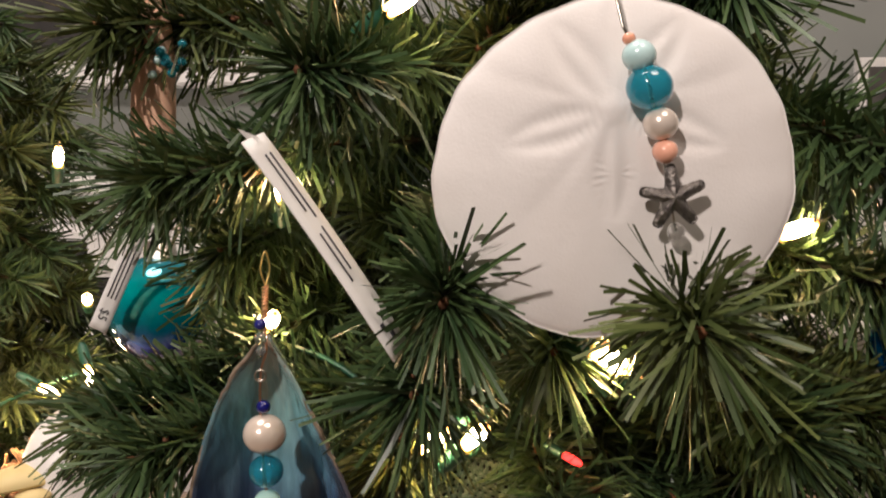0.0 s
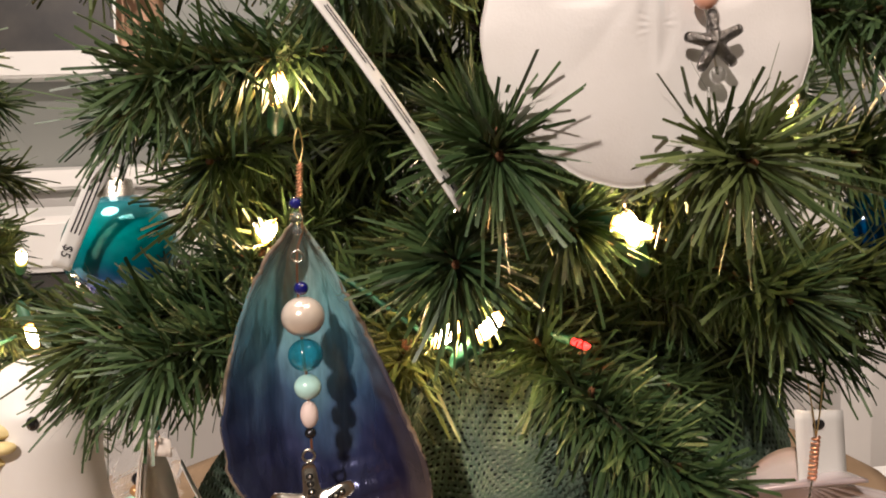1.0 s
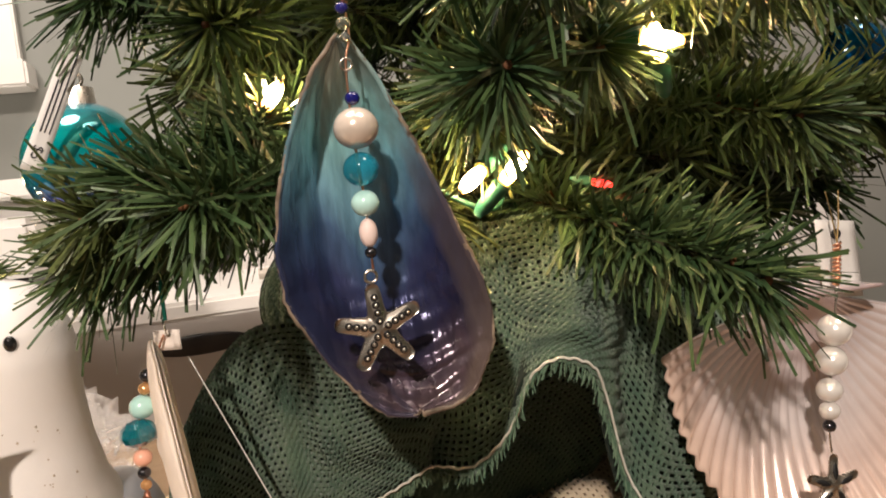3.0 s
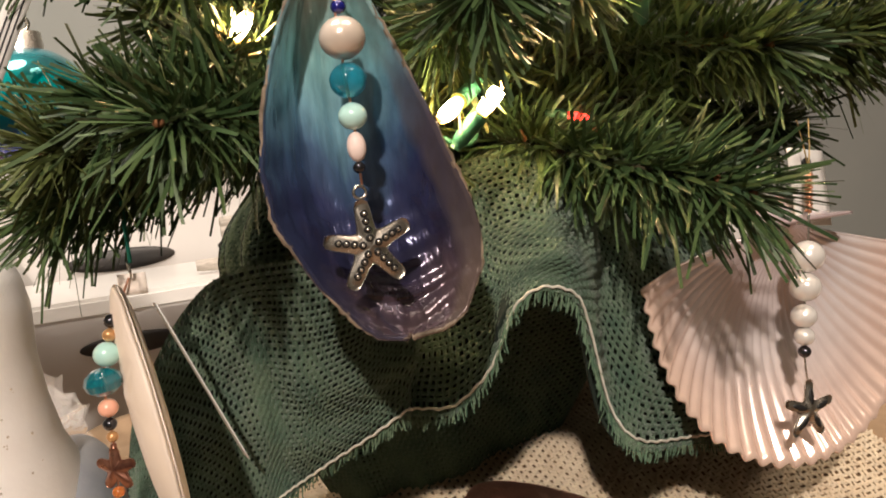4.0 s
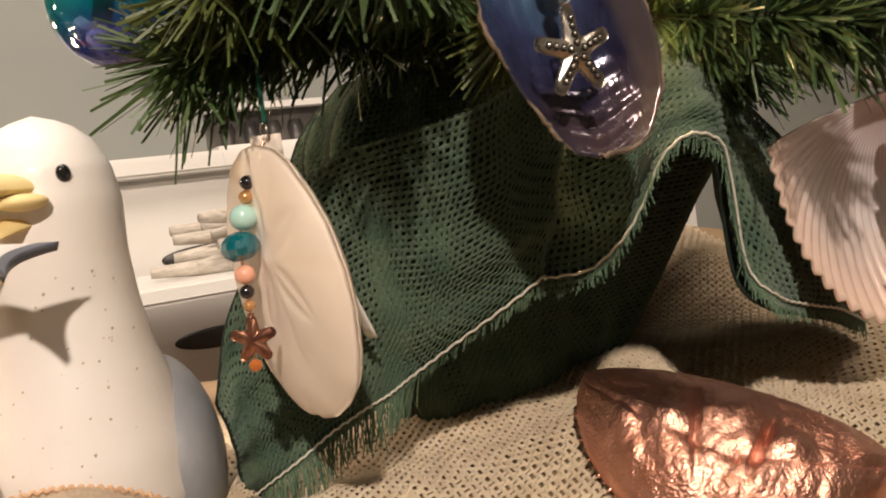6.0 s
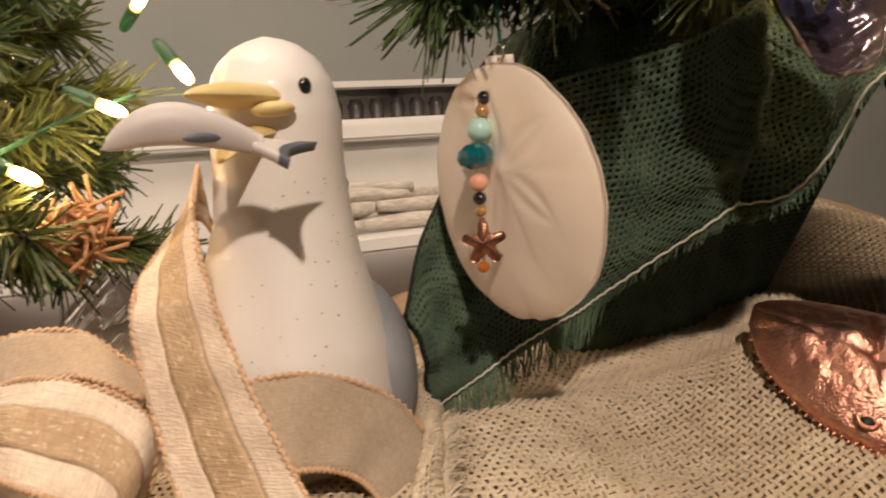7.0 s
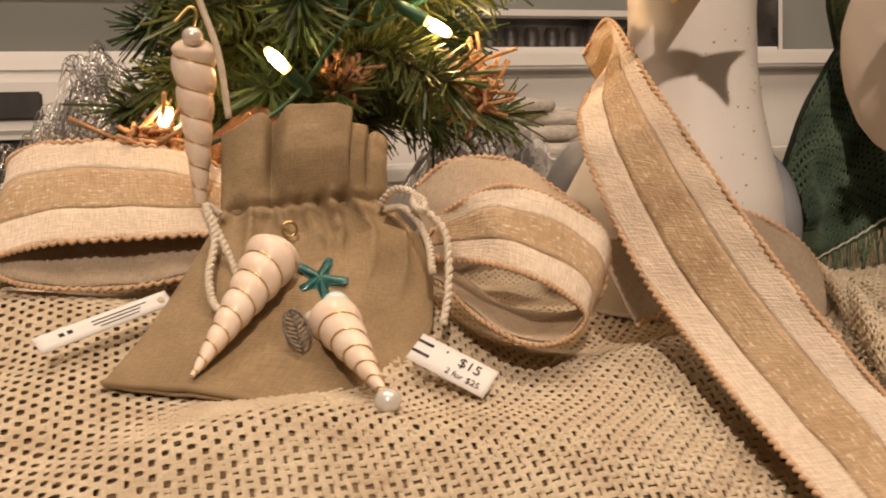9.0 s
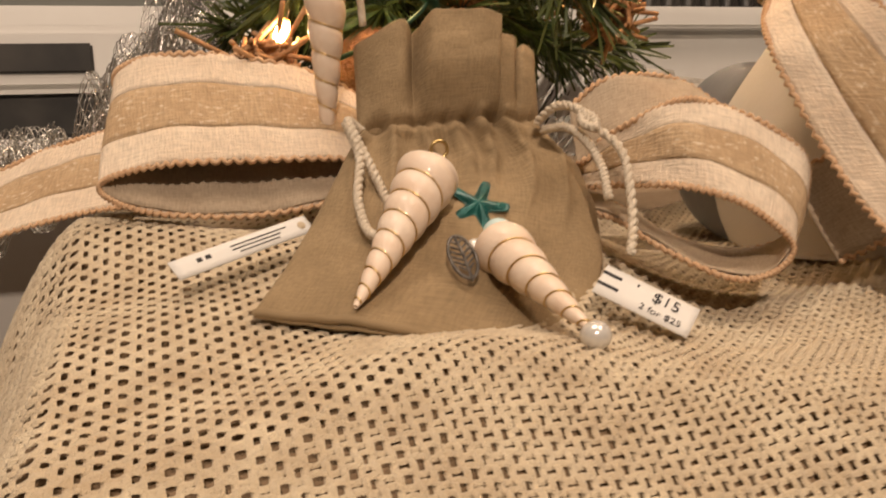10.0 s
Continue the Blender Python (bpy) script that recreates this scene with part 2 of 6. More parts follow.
nt = M_BULB.node_tree
sep = nt.nodes.new("ShaderNodeSeparateXYZ")
nt.links.new(nt.nodes.new("ShaderNodeTexCoord").outputs["Object"], sep.inputs[0])
glow = nt.nodes.new("ShaderNodeValToRGB")
glow.color_ramp.elements[0].color, glow.color_ramp.elements[1].color = (0.05, 0.012, 0.001, 1), (0.02, 0.006, 0.001, 1)
for pos, colour in ((0.25, (0.35, 0.14, 0.03, 1)), (0.45, (1.0, 0.70, 0.36, 1)), (0.62, (1.0, 0.70, 0.36, 1)), (0.85, (0.22, 0.09, 0.02, 1))):
    glow.color_ramp.elements.new(pos).color = colour
scale_z = nt.nodes.new("ShaderNodeMath")
scale_z.operation = "MULTIPLY"
scale_z.inputs[1].default_value = 1 / 0.0135
nt.links.new(sep.outputs[2], scale_z.inputs[0])
nt.links.new(scale_z.outputs[0], glow.inputs["Fac"])
nt.links.new(glow.outputs["Color"], nt.nodes["Principled BSDF"].inputs["Emission Color"])
M_BULBTIP = mat("bulb_glass_tip", (0.95, 0.95, 0.9), rough=0.04, trans=0.9)
M_REDBULB = mat("red_bulb", (0.8, 0.02, 0.02), rough=0.2, emit=(1.0, 0.03, 0.02), power=4.0)
M_SOCKET = mat("green_socket", (0.01, 0.06, 0.035), (0.02, 0.09, 0.05), rough=0.4, scale=200)
M_WALL = mat("grey_green_wall", (0.25, 0.265, 0.25), (0.285, 0.295, 0.275), rough=0.9, scale=4, bump=0.1, bscale=60)
M_WHITE = mat("white_painted_furniture", (0.78, 0.77, 0.74), (0.72, 0.70, 0.67), rough=0.35, scale=8, coat=0.2)
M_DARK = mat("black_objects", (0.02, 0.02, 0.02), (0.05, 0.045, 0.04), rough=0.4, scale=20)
M_PICTURE = mat("dark_photograph", (0.02, 0.02, 0.022), (0.12, 0.11, 0.10), rough=0.3, scale=14)
M_WOOD = mat("brown_floor_boards", (0.14, 0.08, 0.045), (0.22, 0.13, 0.07), rough=0.5, scale=8, stretch=(1, 8, 1), bump=0.2, bscale=80)
M_DRIFT = mat("bleached_driftwood", (0.40, 0.36, 0.31), (0.62, 0.57, 0.5), rough=0.85, scale=70, stretch=(1, 4, 4), bump=0.6, bscale=200)
M_PLASTIC = mat("clear_cellophane", (0.97, 0.97, 0.97), rough=0.06, trans=0.9, ior=1.2)
M_TINSEL = mat("silver_tinsel", (0.72, 0.70, 0.66), (0.5, 0.47, 0.42), rough=0.25, metal=0.8, scale=200)
M_WHITECLOTH = mat("white_sheer_cloth", (0.72, 0.68, 0.62), (0.64, 0.60, 0.54), rough=0.9, scale=60, bump=0.3, bscale=1500)
M_MUSSEL = ramp_mat("mussel_nacre", 1, [(0.0, (0.42, 0.40, 0.33)), (0.10, (0.46, 0.62, 0.58)), (0.26, (0.34, 0.66, 0.68)), (0.42, (0.24, 0.48, 0.60)),
                                        (0.55, (0.075, 0.14, 0.26)), (0.68, (0.035, 0.045, 0.12)), (0.86, (0.024, 0.022, 0.06)), (1.0, (0.09, 0.06, 0.07))],
                    rough=0.2, metal=0.42, coat=1.0, warp=0.34, scale=34, stretch=(2.6, 1, 0.6), bump=0.45, streak=0.25)


def band_over(m, axis, stops, colour):
    """Lays a colour over a material's own, where the ramp along one UV axis is light."""
    nt = m.node_tree
    b = nt.nodes["Principled BSDF"]
    old = b.inputs["Base Color"].links[0].from_socket
    tc = nt.nodes.new("ShaderNodeTexCoord")
    sep = nt.nodes.new("ShaderNodeSeparateXYZ")
    nt.links.new(tc.outputs["UV"], sep.inputs[0])
    n = nt.nodes.new("ShaderNodeTexNoise")
    n.inputs["Scale"].default_value = 5.0
    nt.links.new(tc.outputs["UV"], n.inputs["Vector"])
    ad = nt.nodes.new("ShaderNodeMath")
    ad.operation = "MULTIPLY_ADD"
    ad.inputs[1].default_value = 0.16
    nt.links.new(n.outputs["Fac"], ad.inputs[0])
    nt.links.new(sep.outputs[axis], ad.inputs[2])
    cr = nt.nodes.new("ShaderNodeValToRGB")
    while len(cr.color_ramp.elements) < len(stops):
        cr.color_ramp.elements.new(0.5)
    for e, (p, c) in zip(cr.color_ramp.elements, stops):
        e.position, e.color = p, (c, c, c, 1)
    nt.links.new(ad.outputs[0], cr.inputs["Fac"])
    mix = nt.nodes.new("ShaderNodeMix")
    mix.data_type = "RGBA"
    mix.inputs["B"].default_value = (*colour, 1)
    nt.links.new(cr.outputs["Color"], mix.inputs["Factor"])
    nt.links.new(old, mix.inputs["A"])
    nt.links.new(mix.outputs["Result"], b.inputs["Base Color"])


band_over(M_MUSSEL, 0, [(0.0, 0.0), (0.94, 0.0), (0.99, 0.3), (1.0, 0.35)], (0.26, 0.20, 0.14))
band_over(M_MUSSEL, 0, [(0.12, 0.55), (0.24, 0.05), (0.30, 0.5), (0.38, 0.0)], (0.035, 0.045, 0.09))
M_MUSSELRIM = mat("brown_mussel_rim", (0.06, 0.045, 0.03), (0.26, 0.20, 0.14), rough=0.6, scale=160, bump=0.6, bscale=600)
M_SCALLOP = ramp_mat("scallop_nacre", 1, [(0.0, (0.52, 0.42, 0.42)), (0.25, (0.68, 0.62, 0.64)), (0.6, (0.80, 0.73, 0.72)), (0.84, (0.76, 0.60, 0.53)), (1.0, (0.80, 0.60, 0.49))],
                     rough=0.22, metal=0.35, coat=1.0, warp=0.2, scale=22, bump=0.08, streak=0.06)
M_CRAB = mat("copper_lustre", (0.90, 0.50, 0.38), (0.66, 0.31, 0.22), rough=0.36, metal=1.0, scale=60, bump=0.5, bscale=900, rvar=0.1)
M_BAUBLE = ramp_mat("swirled_glass", 1, [(0.0, (0.008, 0.01, 0.16)), (0.30, (0.01, 0.03, 0.30)), (0.48, (0.0, 0.24, 0.30)), (0.65, (0.0, 0.42, 0.42)), (0.85, (0.01, 0.20, 0.28)), (1.0, (0.2, 0.35, 0.4))],
                    rough=0.05, metal=0.5, coat=1.0, warp=0.3, scale=40, bump=0.02)
M_BLUEBAUBLE = ramp_mat("blue_swirled_glass", 1, [(0.0, (0.005, 0.02, 0.2)), (0.5, (0.0, 0.10, 0.36)), (1.0, (0.0, 0.2, 0.3))], rough=0.05, metal=0.5, coat=1.0, warp=0.7, scale=40, bump=0.02)
M_RIB_CREAM = weave_mat("cream_ribbon_weave", (0.64, 0.52, 0.40), (0.74, 0.63, 0.50), 0.0015, depth=0.7)
M_RIB_TAN = weave_mat("tan_ribbon_weave", (0.42, 0.29, 0.17), (0.52, 0.38, 0.24), 0.0017, depth=0.7, slub=0.75)
M_RIB_EDGE = mat("brown_overlock_stitch", (0.50, 0.31, 0.18), (0.60, 0.41, 0.26), rough=0.9, scale=400)
M_RIB_PLAIN = weave_mat("taupe_ribbon_back", (0.36, 0.28, 0.20), (0.42, 0.34, 0.25), 0.0012, depth=0.4)


# ---- mesh helpers ----
def mesh_of(name, verts, faces, smooth=True, uv=None):
    me = bpy.data.meshes.new(name)
    me.from_pydata([tuple(map(float, v)) for v in verts], [], faces)
    if smooth:
        me.polygons.foreach_set("use_smooth", np.ones(len(me.polygons), dtype=bool))
    if uv is not None:
        layer = me.uv_layers.new(name="UVMap")
        idx = np.empty(len(me.loops), dtype=np.int32)
        me.loops.foreach_get("vertex_index", idx)
        layer.data.foreach_set("uv", np.asarray(uv, dtype=np.float32)[idx].ravel())
    me.update()
    return me


def thing(name, m=None, label="", category="", group="", kind=""):
    ob = new(name)
    ob.empty_display_size = 0.01
    ob.matrix_world = m if m is not None else Matrix()
    return tagged(ob, label, category, group, kind)


def part(name, me, material, parent, label="", kind=""):
    ob = new(name, me)
    if not me.materials:
        me.materials.append(material)
    ob.parent = parent
    return tagged(ob, label, kind=kind)


def solo(name, me, material, m=None, label="", category="", group="", kind=""):
    ob = new(name, me)
    me.materials.append(material)
    if m is not None:
        ob.matrix_world = m
    return tagged(ob, label, category, group, kind)


def grid(verts, nu, nv, closed_u=False, closed_v=False):
    """Faces of an nu x nv grid of points (index i * nv + j)."""
    f = []
    for i in range(nu if closed_u else nu - 1):
        for j in range(nv if closed_v else nv - 1):
            a, b2 = (i + 1) % nu, (j + 1) % nv
            f.append((i * nv + j, a * nv + j, a * nv + b2, i * nv + b2))
    return f


def sheet(name, fn, nu, nv, thick=0.0, smooth=True):
    """A surface fn(u, v) -> (x, y, z, s, t), given thickness along its normals, as one closed mesh."""
    P = np.array([[fn(i / (nu - 1), j / (nv - 1)) for j in range(nv)] for i in range(nu)])
    uv = P[..., 3:5].reshape(-1, 2) if P.shape[2] > 3 else np.array([[i / (nu - 1), j / (nv - 1)] for i in range(nu) for j in range(nv)])
    X = P[..., :3]
    if not thick:
        return mesh_of(name, X.reshape(-1, 3), grid(None, nu, nv), smooth, uv)
    du, dv = np.gradient(X, axis=0), np.gradient(X, axis=1)
    N = np.cross(du, dv)
    N /= np.maximum(np.linalg.norm(N, axis=2, keepdims=True), 1e-12)
    A, B = (X + N * thick / 2).reshape(-1, 3), (X - N * thick / 2).reshape(-1, 3)
    n = nu * nv
    f = grid(None, nu, nv)
    faces = [q for q in f] + [tuple(reversed([k + n for k in q])) for q in f]
    rim = [i * nv for i in range(nu)] + [(nu - 1) * nv + j for j in range(1, nv)] + [i * nv + nv - 1 for i in range(nu - 2, -1, -1)] + [j for j in range(nv - 2, 0, -1)]
    for k in range(len(rim)):
        a, b2 = rim[k], rim[(k + 1) % len(rim)]
        faces.append((a, a + n, b2 + n, b2))
    return mesh_of(name, np.vstack([A, B]), faces, smooth, np.vstack([uv, uv]))


def frames_along(pts):
    pts = np.asarray(pts, float)
    t = np.gradient(pts, axis=0)
    t /= np.maximum(np.linalg.norm(t, axis=1, keepdims=True), 1e-12)
    ref = np.array([0, 0, 1.0]) if abs(t[0][2]) < 0.9 else np.array([1.0, 0, 0])
    a = np.cross(t[0], ref)
    a /= np.linalg.norm(a)
    out = []
    for k in range(len(pts)):
        a = a - t[k] * a.dot(t[k])
        a /= np.linalg.norm(a)
        out.append((a.copy(), np.cross(t[k], a)))
    return pts, t, out


def smooth_line(pts, n):
    """A smooth line of n points through a few given ones."""
    p = np.asarray(pts, float)
    p = np.vstack([2 * p[0] - p[1], p, 2 * p[-1] - p[-2]])
    out = []
    m = len(p) - 3
    for k in range(n):
        s = k / (n - 1) * m
        i = min(int(s), m - 1)
        f = s - i
        a, b2, c, d = p[i:i + 4]
        out.append(0.5 * (2 * b2 + (c - a) * f + (2 * a - 5 * b2 + 4 * c - d) * f * f + (3 * b2 - a - 3 * c + d) * f ** 3))
    return np.array(out)


def tube(name, pts, r, sides=8, smooth=True):
    pts, t, fr = frames_along(pts)
    n = len(pts)
    rad = [r(k / (n - 1)) if callable(r) else r for k in range(n)]
    V = [pts[k] + rad[k] * (math.cos(q) * fr[k][0] + math.sin(q) * fr[k][1]) for k in range(n) for q in [2 * math.pi * j / sides for j in range(sides)]]
    faces = grid(None, n, sides, closed_v=True)
    faces += [tuple(range(sides)), tuple(reversed(range((n - 1) * sides, n * sides)))]
    return mesh_of(name, V, faces, smooth)


def join(name, meshes):
    """Several meshes as one mesh."""
    V, F, off = [], [], 0
    for me in meshes:
        V += [tuple(v.co) for v in me.vertices]
        F += [tuple(k + off for k in p.vertices) for p in me.polygons]
        off += len(me.vertices)
        bpy.data.meshes.remove(me)
    return mesh_of(name, V, F)


def ball(name, c, rx, ry=None, rz=None, seg=24, rings=14, smooth=True, wob=0.0):
    ry, rz = ry or rx, rz or rx
    V = []
    for i in range(rings + 1):
        a = math.pi * i / rings
        for j in range(seg):
            q = 2 * math.pi * j / seg
            k = 1 + wob * noise.noise(Vector((math.cos(q) * 1.7, math.sin(q) * 1.7, math.cos(a) * 1.7 + c[0] * 90)))
            V.append((c[0] + k * rx * math.sin(a) * math.cos(q), c[1] + k * ry * math.sin(a) * math.sin(q), c[2] + k * rz * math.cos(a)))
    uv = [(j / seg, 1 - i / rings) for i in range(rings + 1) for j in range(seg)]
    return mesh_of(name, V, grid(None, rings + 1, seg, closed_v=True), smooth, uv)


def rings_mesh(name, rings, sides=40, cap=True, uv=None):
    """A body through ellipses (cx, cy, cz, rx, ry)."""
    V = [(cx + rx * math.cos(q), cy + ry * math.sin(q), cz) for cx, cy, cz, rx, ry in rings for q in [2 * math.pi * j / sides for j in range(sides)]]
    F = grid(None, len(rings), sides, closed_v=True)
    if cap:
        F += [tuple(reversed(range(sides))), tuple(range((len(rings) - 1) * sides, len(rings) * sides))]
    return mesh_of(name, V, F)


def torus(name, c, R, r, m=None, seg=24, sides=8):
    m = m or Matrix()
    V = []
    for i in range(seg):
        a = 2 * math.pi * i / seg
        for j in range(sides):
            q = 2 * math.pi * j / sides
            p = Vector(((R + r * math.cos(q)) * math.cos(a), r * math.sin(q), (R + r * math.cos(q)) * math.sin(a)))
            V.append(m @ p + Vector(c))
    return mesh_of(name, V, grid(None, seg, sides, closed_u=True, closed_v=True))


def box(name, lo, hi, bevel=0.0):
    bm = bmesh.new()
    bmesh.ops.create_cube(bm, size=1)
    for v in bm.verts:
        v.co = Vector([(lo[k] + hi[k]) / 2 + v.co[k] * (hi[k] - lo[k]) for k in range(3)])
    if bevel:
        bmesh.ops.bevel(bm, geom=bm.edges[:], offset=bevel, segments=2, affect="EDGES")
    me = bpy.data.meshes.new(name)
    bm.to_mesh(me)
    bm.free()
    return me


# ---- room ----
def wall(name, lo, hi, material, label, category="wall"):
    return solo(name, box(name, lo, hi), material, None, label, category, kind="structure")


wall("floor", (-3.2, -2.2, -0.86), (3.2, 3.2, -0.8), M_WOOD, "brown wooden floor of the shop room", "floor")
wall("ceiling", (-3.2, -2.2, 2.2), (3.2, 3.2, 2.26), M_WHITE, "plain white ceiling of the room", "ceiling")
wall("wall_north", (-3.1, 1.45, -0.8), (3.1, 1.55, 2.2), M_WALL, "grey-green painted wall behind the display")
wall("wall_south", (-3.2, -2.2, -0.8), (3.2, -2.1, 2.2), M_WALL, "grey-green painted wall facing the display")
wall("wall_east", (3.1, -2.1, -0.8), (3.2, 3.0, 2.2), M_WALL, "grey-green painted side wall")
wall("wall_west", (-3.2, -2.1, -0.8), (-3.1, 3.0, 2.2), M_WALL, "grey-green painted side wall")

table = thing("display_table", None, "white painted table under the cloth display", "table")
part("tabletop", box("tabletop", (-0.85, 0.18, -0.10), (0.8, 0.72, -0.065), 0.004), M_WHITE, table)
for lx in (-0.8, 0.75):
    for ly in (0.22, 0.66):
        part("leg", rings_mesh("leg", [(lx, ly, -0.8, 0.018, 0.018), (lx, ly, -0.4, 0.022, 0.022), (lx, ly, -0.1, 0.028, 0.028)], 14), M_WHITE, table)


# ---- woven cloth ----
def weave(name, S, Lu, Lv, pitch, width, lift, sub=4):
    """Plain weave of real yarns on the surface S(u, v), u and v from 0 to 1, about Lu by Lv metres."""
    rng = np.random.default_rng(3)
    Vs, Fs, off = [], [], 0
    e = 1e-3
    for way in (0, 1):
        n_t, n_s = (int(Lv / pitch), int(Lu / pitch * sub)) if way == 0 else (int(Lu / pitch), int(Lv / pitch * sub))
        k = np.arange(n_t)[:, None]
        s = np.linspace(0, 1, n_s)[None, :]
        cross = (k + 0.5 + 0.05 * rng.standard_normal((n_t, 1))) / n_t
        wob = 0.05 / n_t * np.sin(s * 37 + k * 1.7) + 0.03 / n_t * np.sin(s * 111 + k * 2.9)
        A, B = np.broadcast_to(s, (n_t, n_s)), np.broadcast_to(cross, (n_t, n_s)) + wob
        U, V = (A, B) if way == 0 else (B, A)
        P = S(U, V)
        du, dv = S(U + e, V) - P, S(U, V + e) - P
        N = np.cross(du, dv)
        N /= np.maximum(np.linalg.norm(N, axis=2, keepdims=True), 1e-15)
        side = dv if way == 0 else du
        side = side / np.maximum(np.linalg.norm(side, axis=2, keepdims=True), 1e-15)
        phase = np.pi * (s * (n_s / sub) + k + way)
        up = (lift * np.cos(phase))[..., None] * N
        w = width * (1 + 0.07 * rng.standard_normal((n_t, 1)) + 0.06 * np.sin(s * 90 + k))[..., None] * 0.5
        rows = [P + up - side * w - N * width * 0.25, P + up + N * width * 0.2, P + up + side * w - N * width * 0.25]
        X = np.stack(rows, axis=2).reshape(-1, 3)
        base = (np.arange(n_t)[:, None] * n_s + np.arange(n_s - 1)[None, :]) * 3
        for c in (0, 1):
            q = np.stack([base + c, base + 3 + c, base + 4 + c, base + 1 + c], axis=-1).reshape(-1, 4)
            Fs.append(q + off)
        Vs.append(X)
        off += len(X)
    X, F = np.vstack(Vs), np.vstack(Fs)
    me = bpy.data.meshes.new(name)
    me.vertices.add(len(X))
    me.vertices.foreach_set("co", X.astype(np.float32).ravel())
    me.loops.add(F.size)
    me.loops.foreach_set("vertex_index", F.astype(np.int32).ravel())
    me.polygons.add(len(F))
    me.polygons.foreach_set("loop_start", np.arange(0, F.size, 4, dtype=np.int32))
    me.polygons.foreach_set("use_smooth", np.ones(len(F), dtype=bool))
    me.update(calc_edges=True)
    return me


def step(a, b2, x):
    q = np.clip((x - a) / (b2 - a), 0, 1)
    return q * q * (3 - 2 * q)


def cloth_height(x, y):
    """The burlap over its hidden boxes."""
    z = 0.0325 + 0.0135 * step(-0.2, -0.08, x) + 0.014 * step(-0.06, 0.02, x)
    z = z + 0.045 * np.exp(-((x - 0.16) ** 2 + (y - 0.41) ** 2) / 0.006)
    z = z + 0.022 * step(0.295, 0.375, y) * (1 - step(-0.25, -0.19, x))
    front = np.clip((0.272 + 0.023 * step(-0.25, -0.185, x) - y) / 0.1, 0, 2)
    z = z - 0.055 * front ** 1.7
    z = z - 0.10 * np.clip((-0.372 - x) / 0.05, 0, 2) ** 1.5
    z = z + 0.0022 * np.sin(x * 61 + 2.0 * np.sin(y * 33)) + 0.0016 * np.sin(y * 95 + x * 40)
    z = z + 0.004 * np.exp(-((x + 0.33) / 0.05) ** 2 - ((y - 0.26) / 0.02) ** 2)
    z = z + 0.0075 * np.exp(-((x + 0.327) / 0.036) ** 2 - ((y - 0.312) / 0.026) ** 2)
    return np.maximum(z, -0.06 + 0.0 * x)


BX0, BX1, BY0, BY1 = -0.41, 0.17, 0.205, 0.47


def burlap_at(U, V):
    x, y = BX0 + U * (BX1 - BX0), BY0 + V * (BY1 - BY0)
    return np.stack([x, y, cloth_height(x, y)], axis=-1)


burlap = thing("burlap_cloth", None, "natural tan open-weave burlap draped over the display table", "burlap cloth")
part("yarn_weave", weave("yarn_weave", burlap_at, BX1 - BX0, (BY1 - BY0) * 1.12, 0.0026, 0.00142, 0.00050), M_BURLAP, burlap, kind="stuff")
# Sheet under the yarns, its colour darkened for shade between them.
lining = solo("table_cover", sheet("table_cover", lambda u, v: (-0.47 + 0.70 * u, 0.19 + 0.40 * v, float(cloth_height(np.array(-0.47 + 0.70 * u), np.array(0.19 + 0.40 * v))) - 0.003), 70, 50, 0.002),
              M_BURLAP_SHADE, None, "tan sheet under the burlap, darkened as shade in its holes", "cloth")


def fold_at(U, V):
    """A rolled edge of finer burlap running from beside the seagull towards the table's front."""
    line = smooth_line([(-0.088, 0.362, 0.044), (-0.100, 0.330, 0.044), (-0.115, 0.297, 0.043), (-0.135, 0.262, 0.036), (-0.152, 0.225, 0.018), (-0.163, 0.205, 0.006)], 200)
    U, V = np.asarray(U, float), np.asarray(V, float)
    i = np.clip(U, 0, 1) * 199
    k = np.minimum(i.astype(int), 198)
    p = line[k] + (line[k + 1] - line[k]) * (i - k)[..., None]
    a = np.pi * (0.04 + 0.92 * V)
    r = 0.0075 * (1 + 0.2 * np.sin(U * 13) + 0.10 * np.sin(V * 9 + U * 30))
    p[..., 0] += -0.85 * r * np.cos(a)
    p[..., 1] += -0.45 * r * np.cos(a)
    p[..., 2] += r * np.sin(a)
    return p


roll = thing("burlap_roll", None, "rolled tan burlap edge with a pale fray along the cloth", "burlap cloth")
part("yarn_weave", weave("yarn_weave", fold_at, 0.18, 0.022, 0.0019, 0.00115, 0.0003), M_BURLAP, roll, kind="stuff")
fray_v, fray_f = [], []
rngr = random.Random(8)
for k in range(420):
    u = rngr.uniform(0.25, 0.85)
    q = fold_at(np.array(u), np.array(0.97))
    d = np.array([0.75 + rngr.gauss(0, 0.25), 0.1 + rngr.gauss(0, 0.3), -0.12 + rngr.gauss(0, 0.12)]) * rngr.uniform(0.006, 0.013)
    b0 = len(fray_v)
    for f in (0, 0.5, 1):
        e = q + d * f + np.array([0, 0, 0.0022 * math.sin(math.pi * f) + 0.0012])
        fray_v += [e + np.array([0, -0.00022, 0]), e + np.array([0, 0.00022, 0.0001])]
    fray_f += [(b0, b0 + 1, b0 + 3, b0 + 2), (b0 + 2, b0 + 3, b0 + 5, b0 + 4)]
part("frayed_edge", mesh_of("frayed_edge", fray_v, fray_f), M_BURLAP, roll, "pale frayed yarn ends", kind="stuff")
sheer = solo("sheer_cloth", sheet("sheer_cloth", lambda u, v: (-0.62 + 0.222 * u, 0.22 + 0.2 * v, -0.057 + 0.062 * u ** 1.3 + 0.006 * math.sin(18 * u + 5 * v) + 0.004 * math.sin(30 * v)), 40, 30, 0.001),
              M_WHITECLOTH, None, "white sheer cloth falling beside the burlap", "cloth")


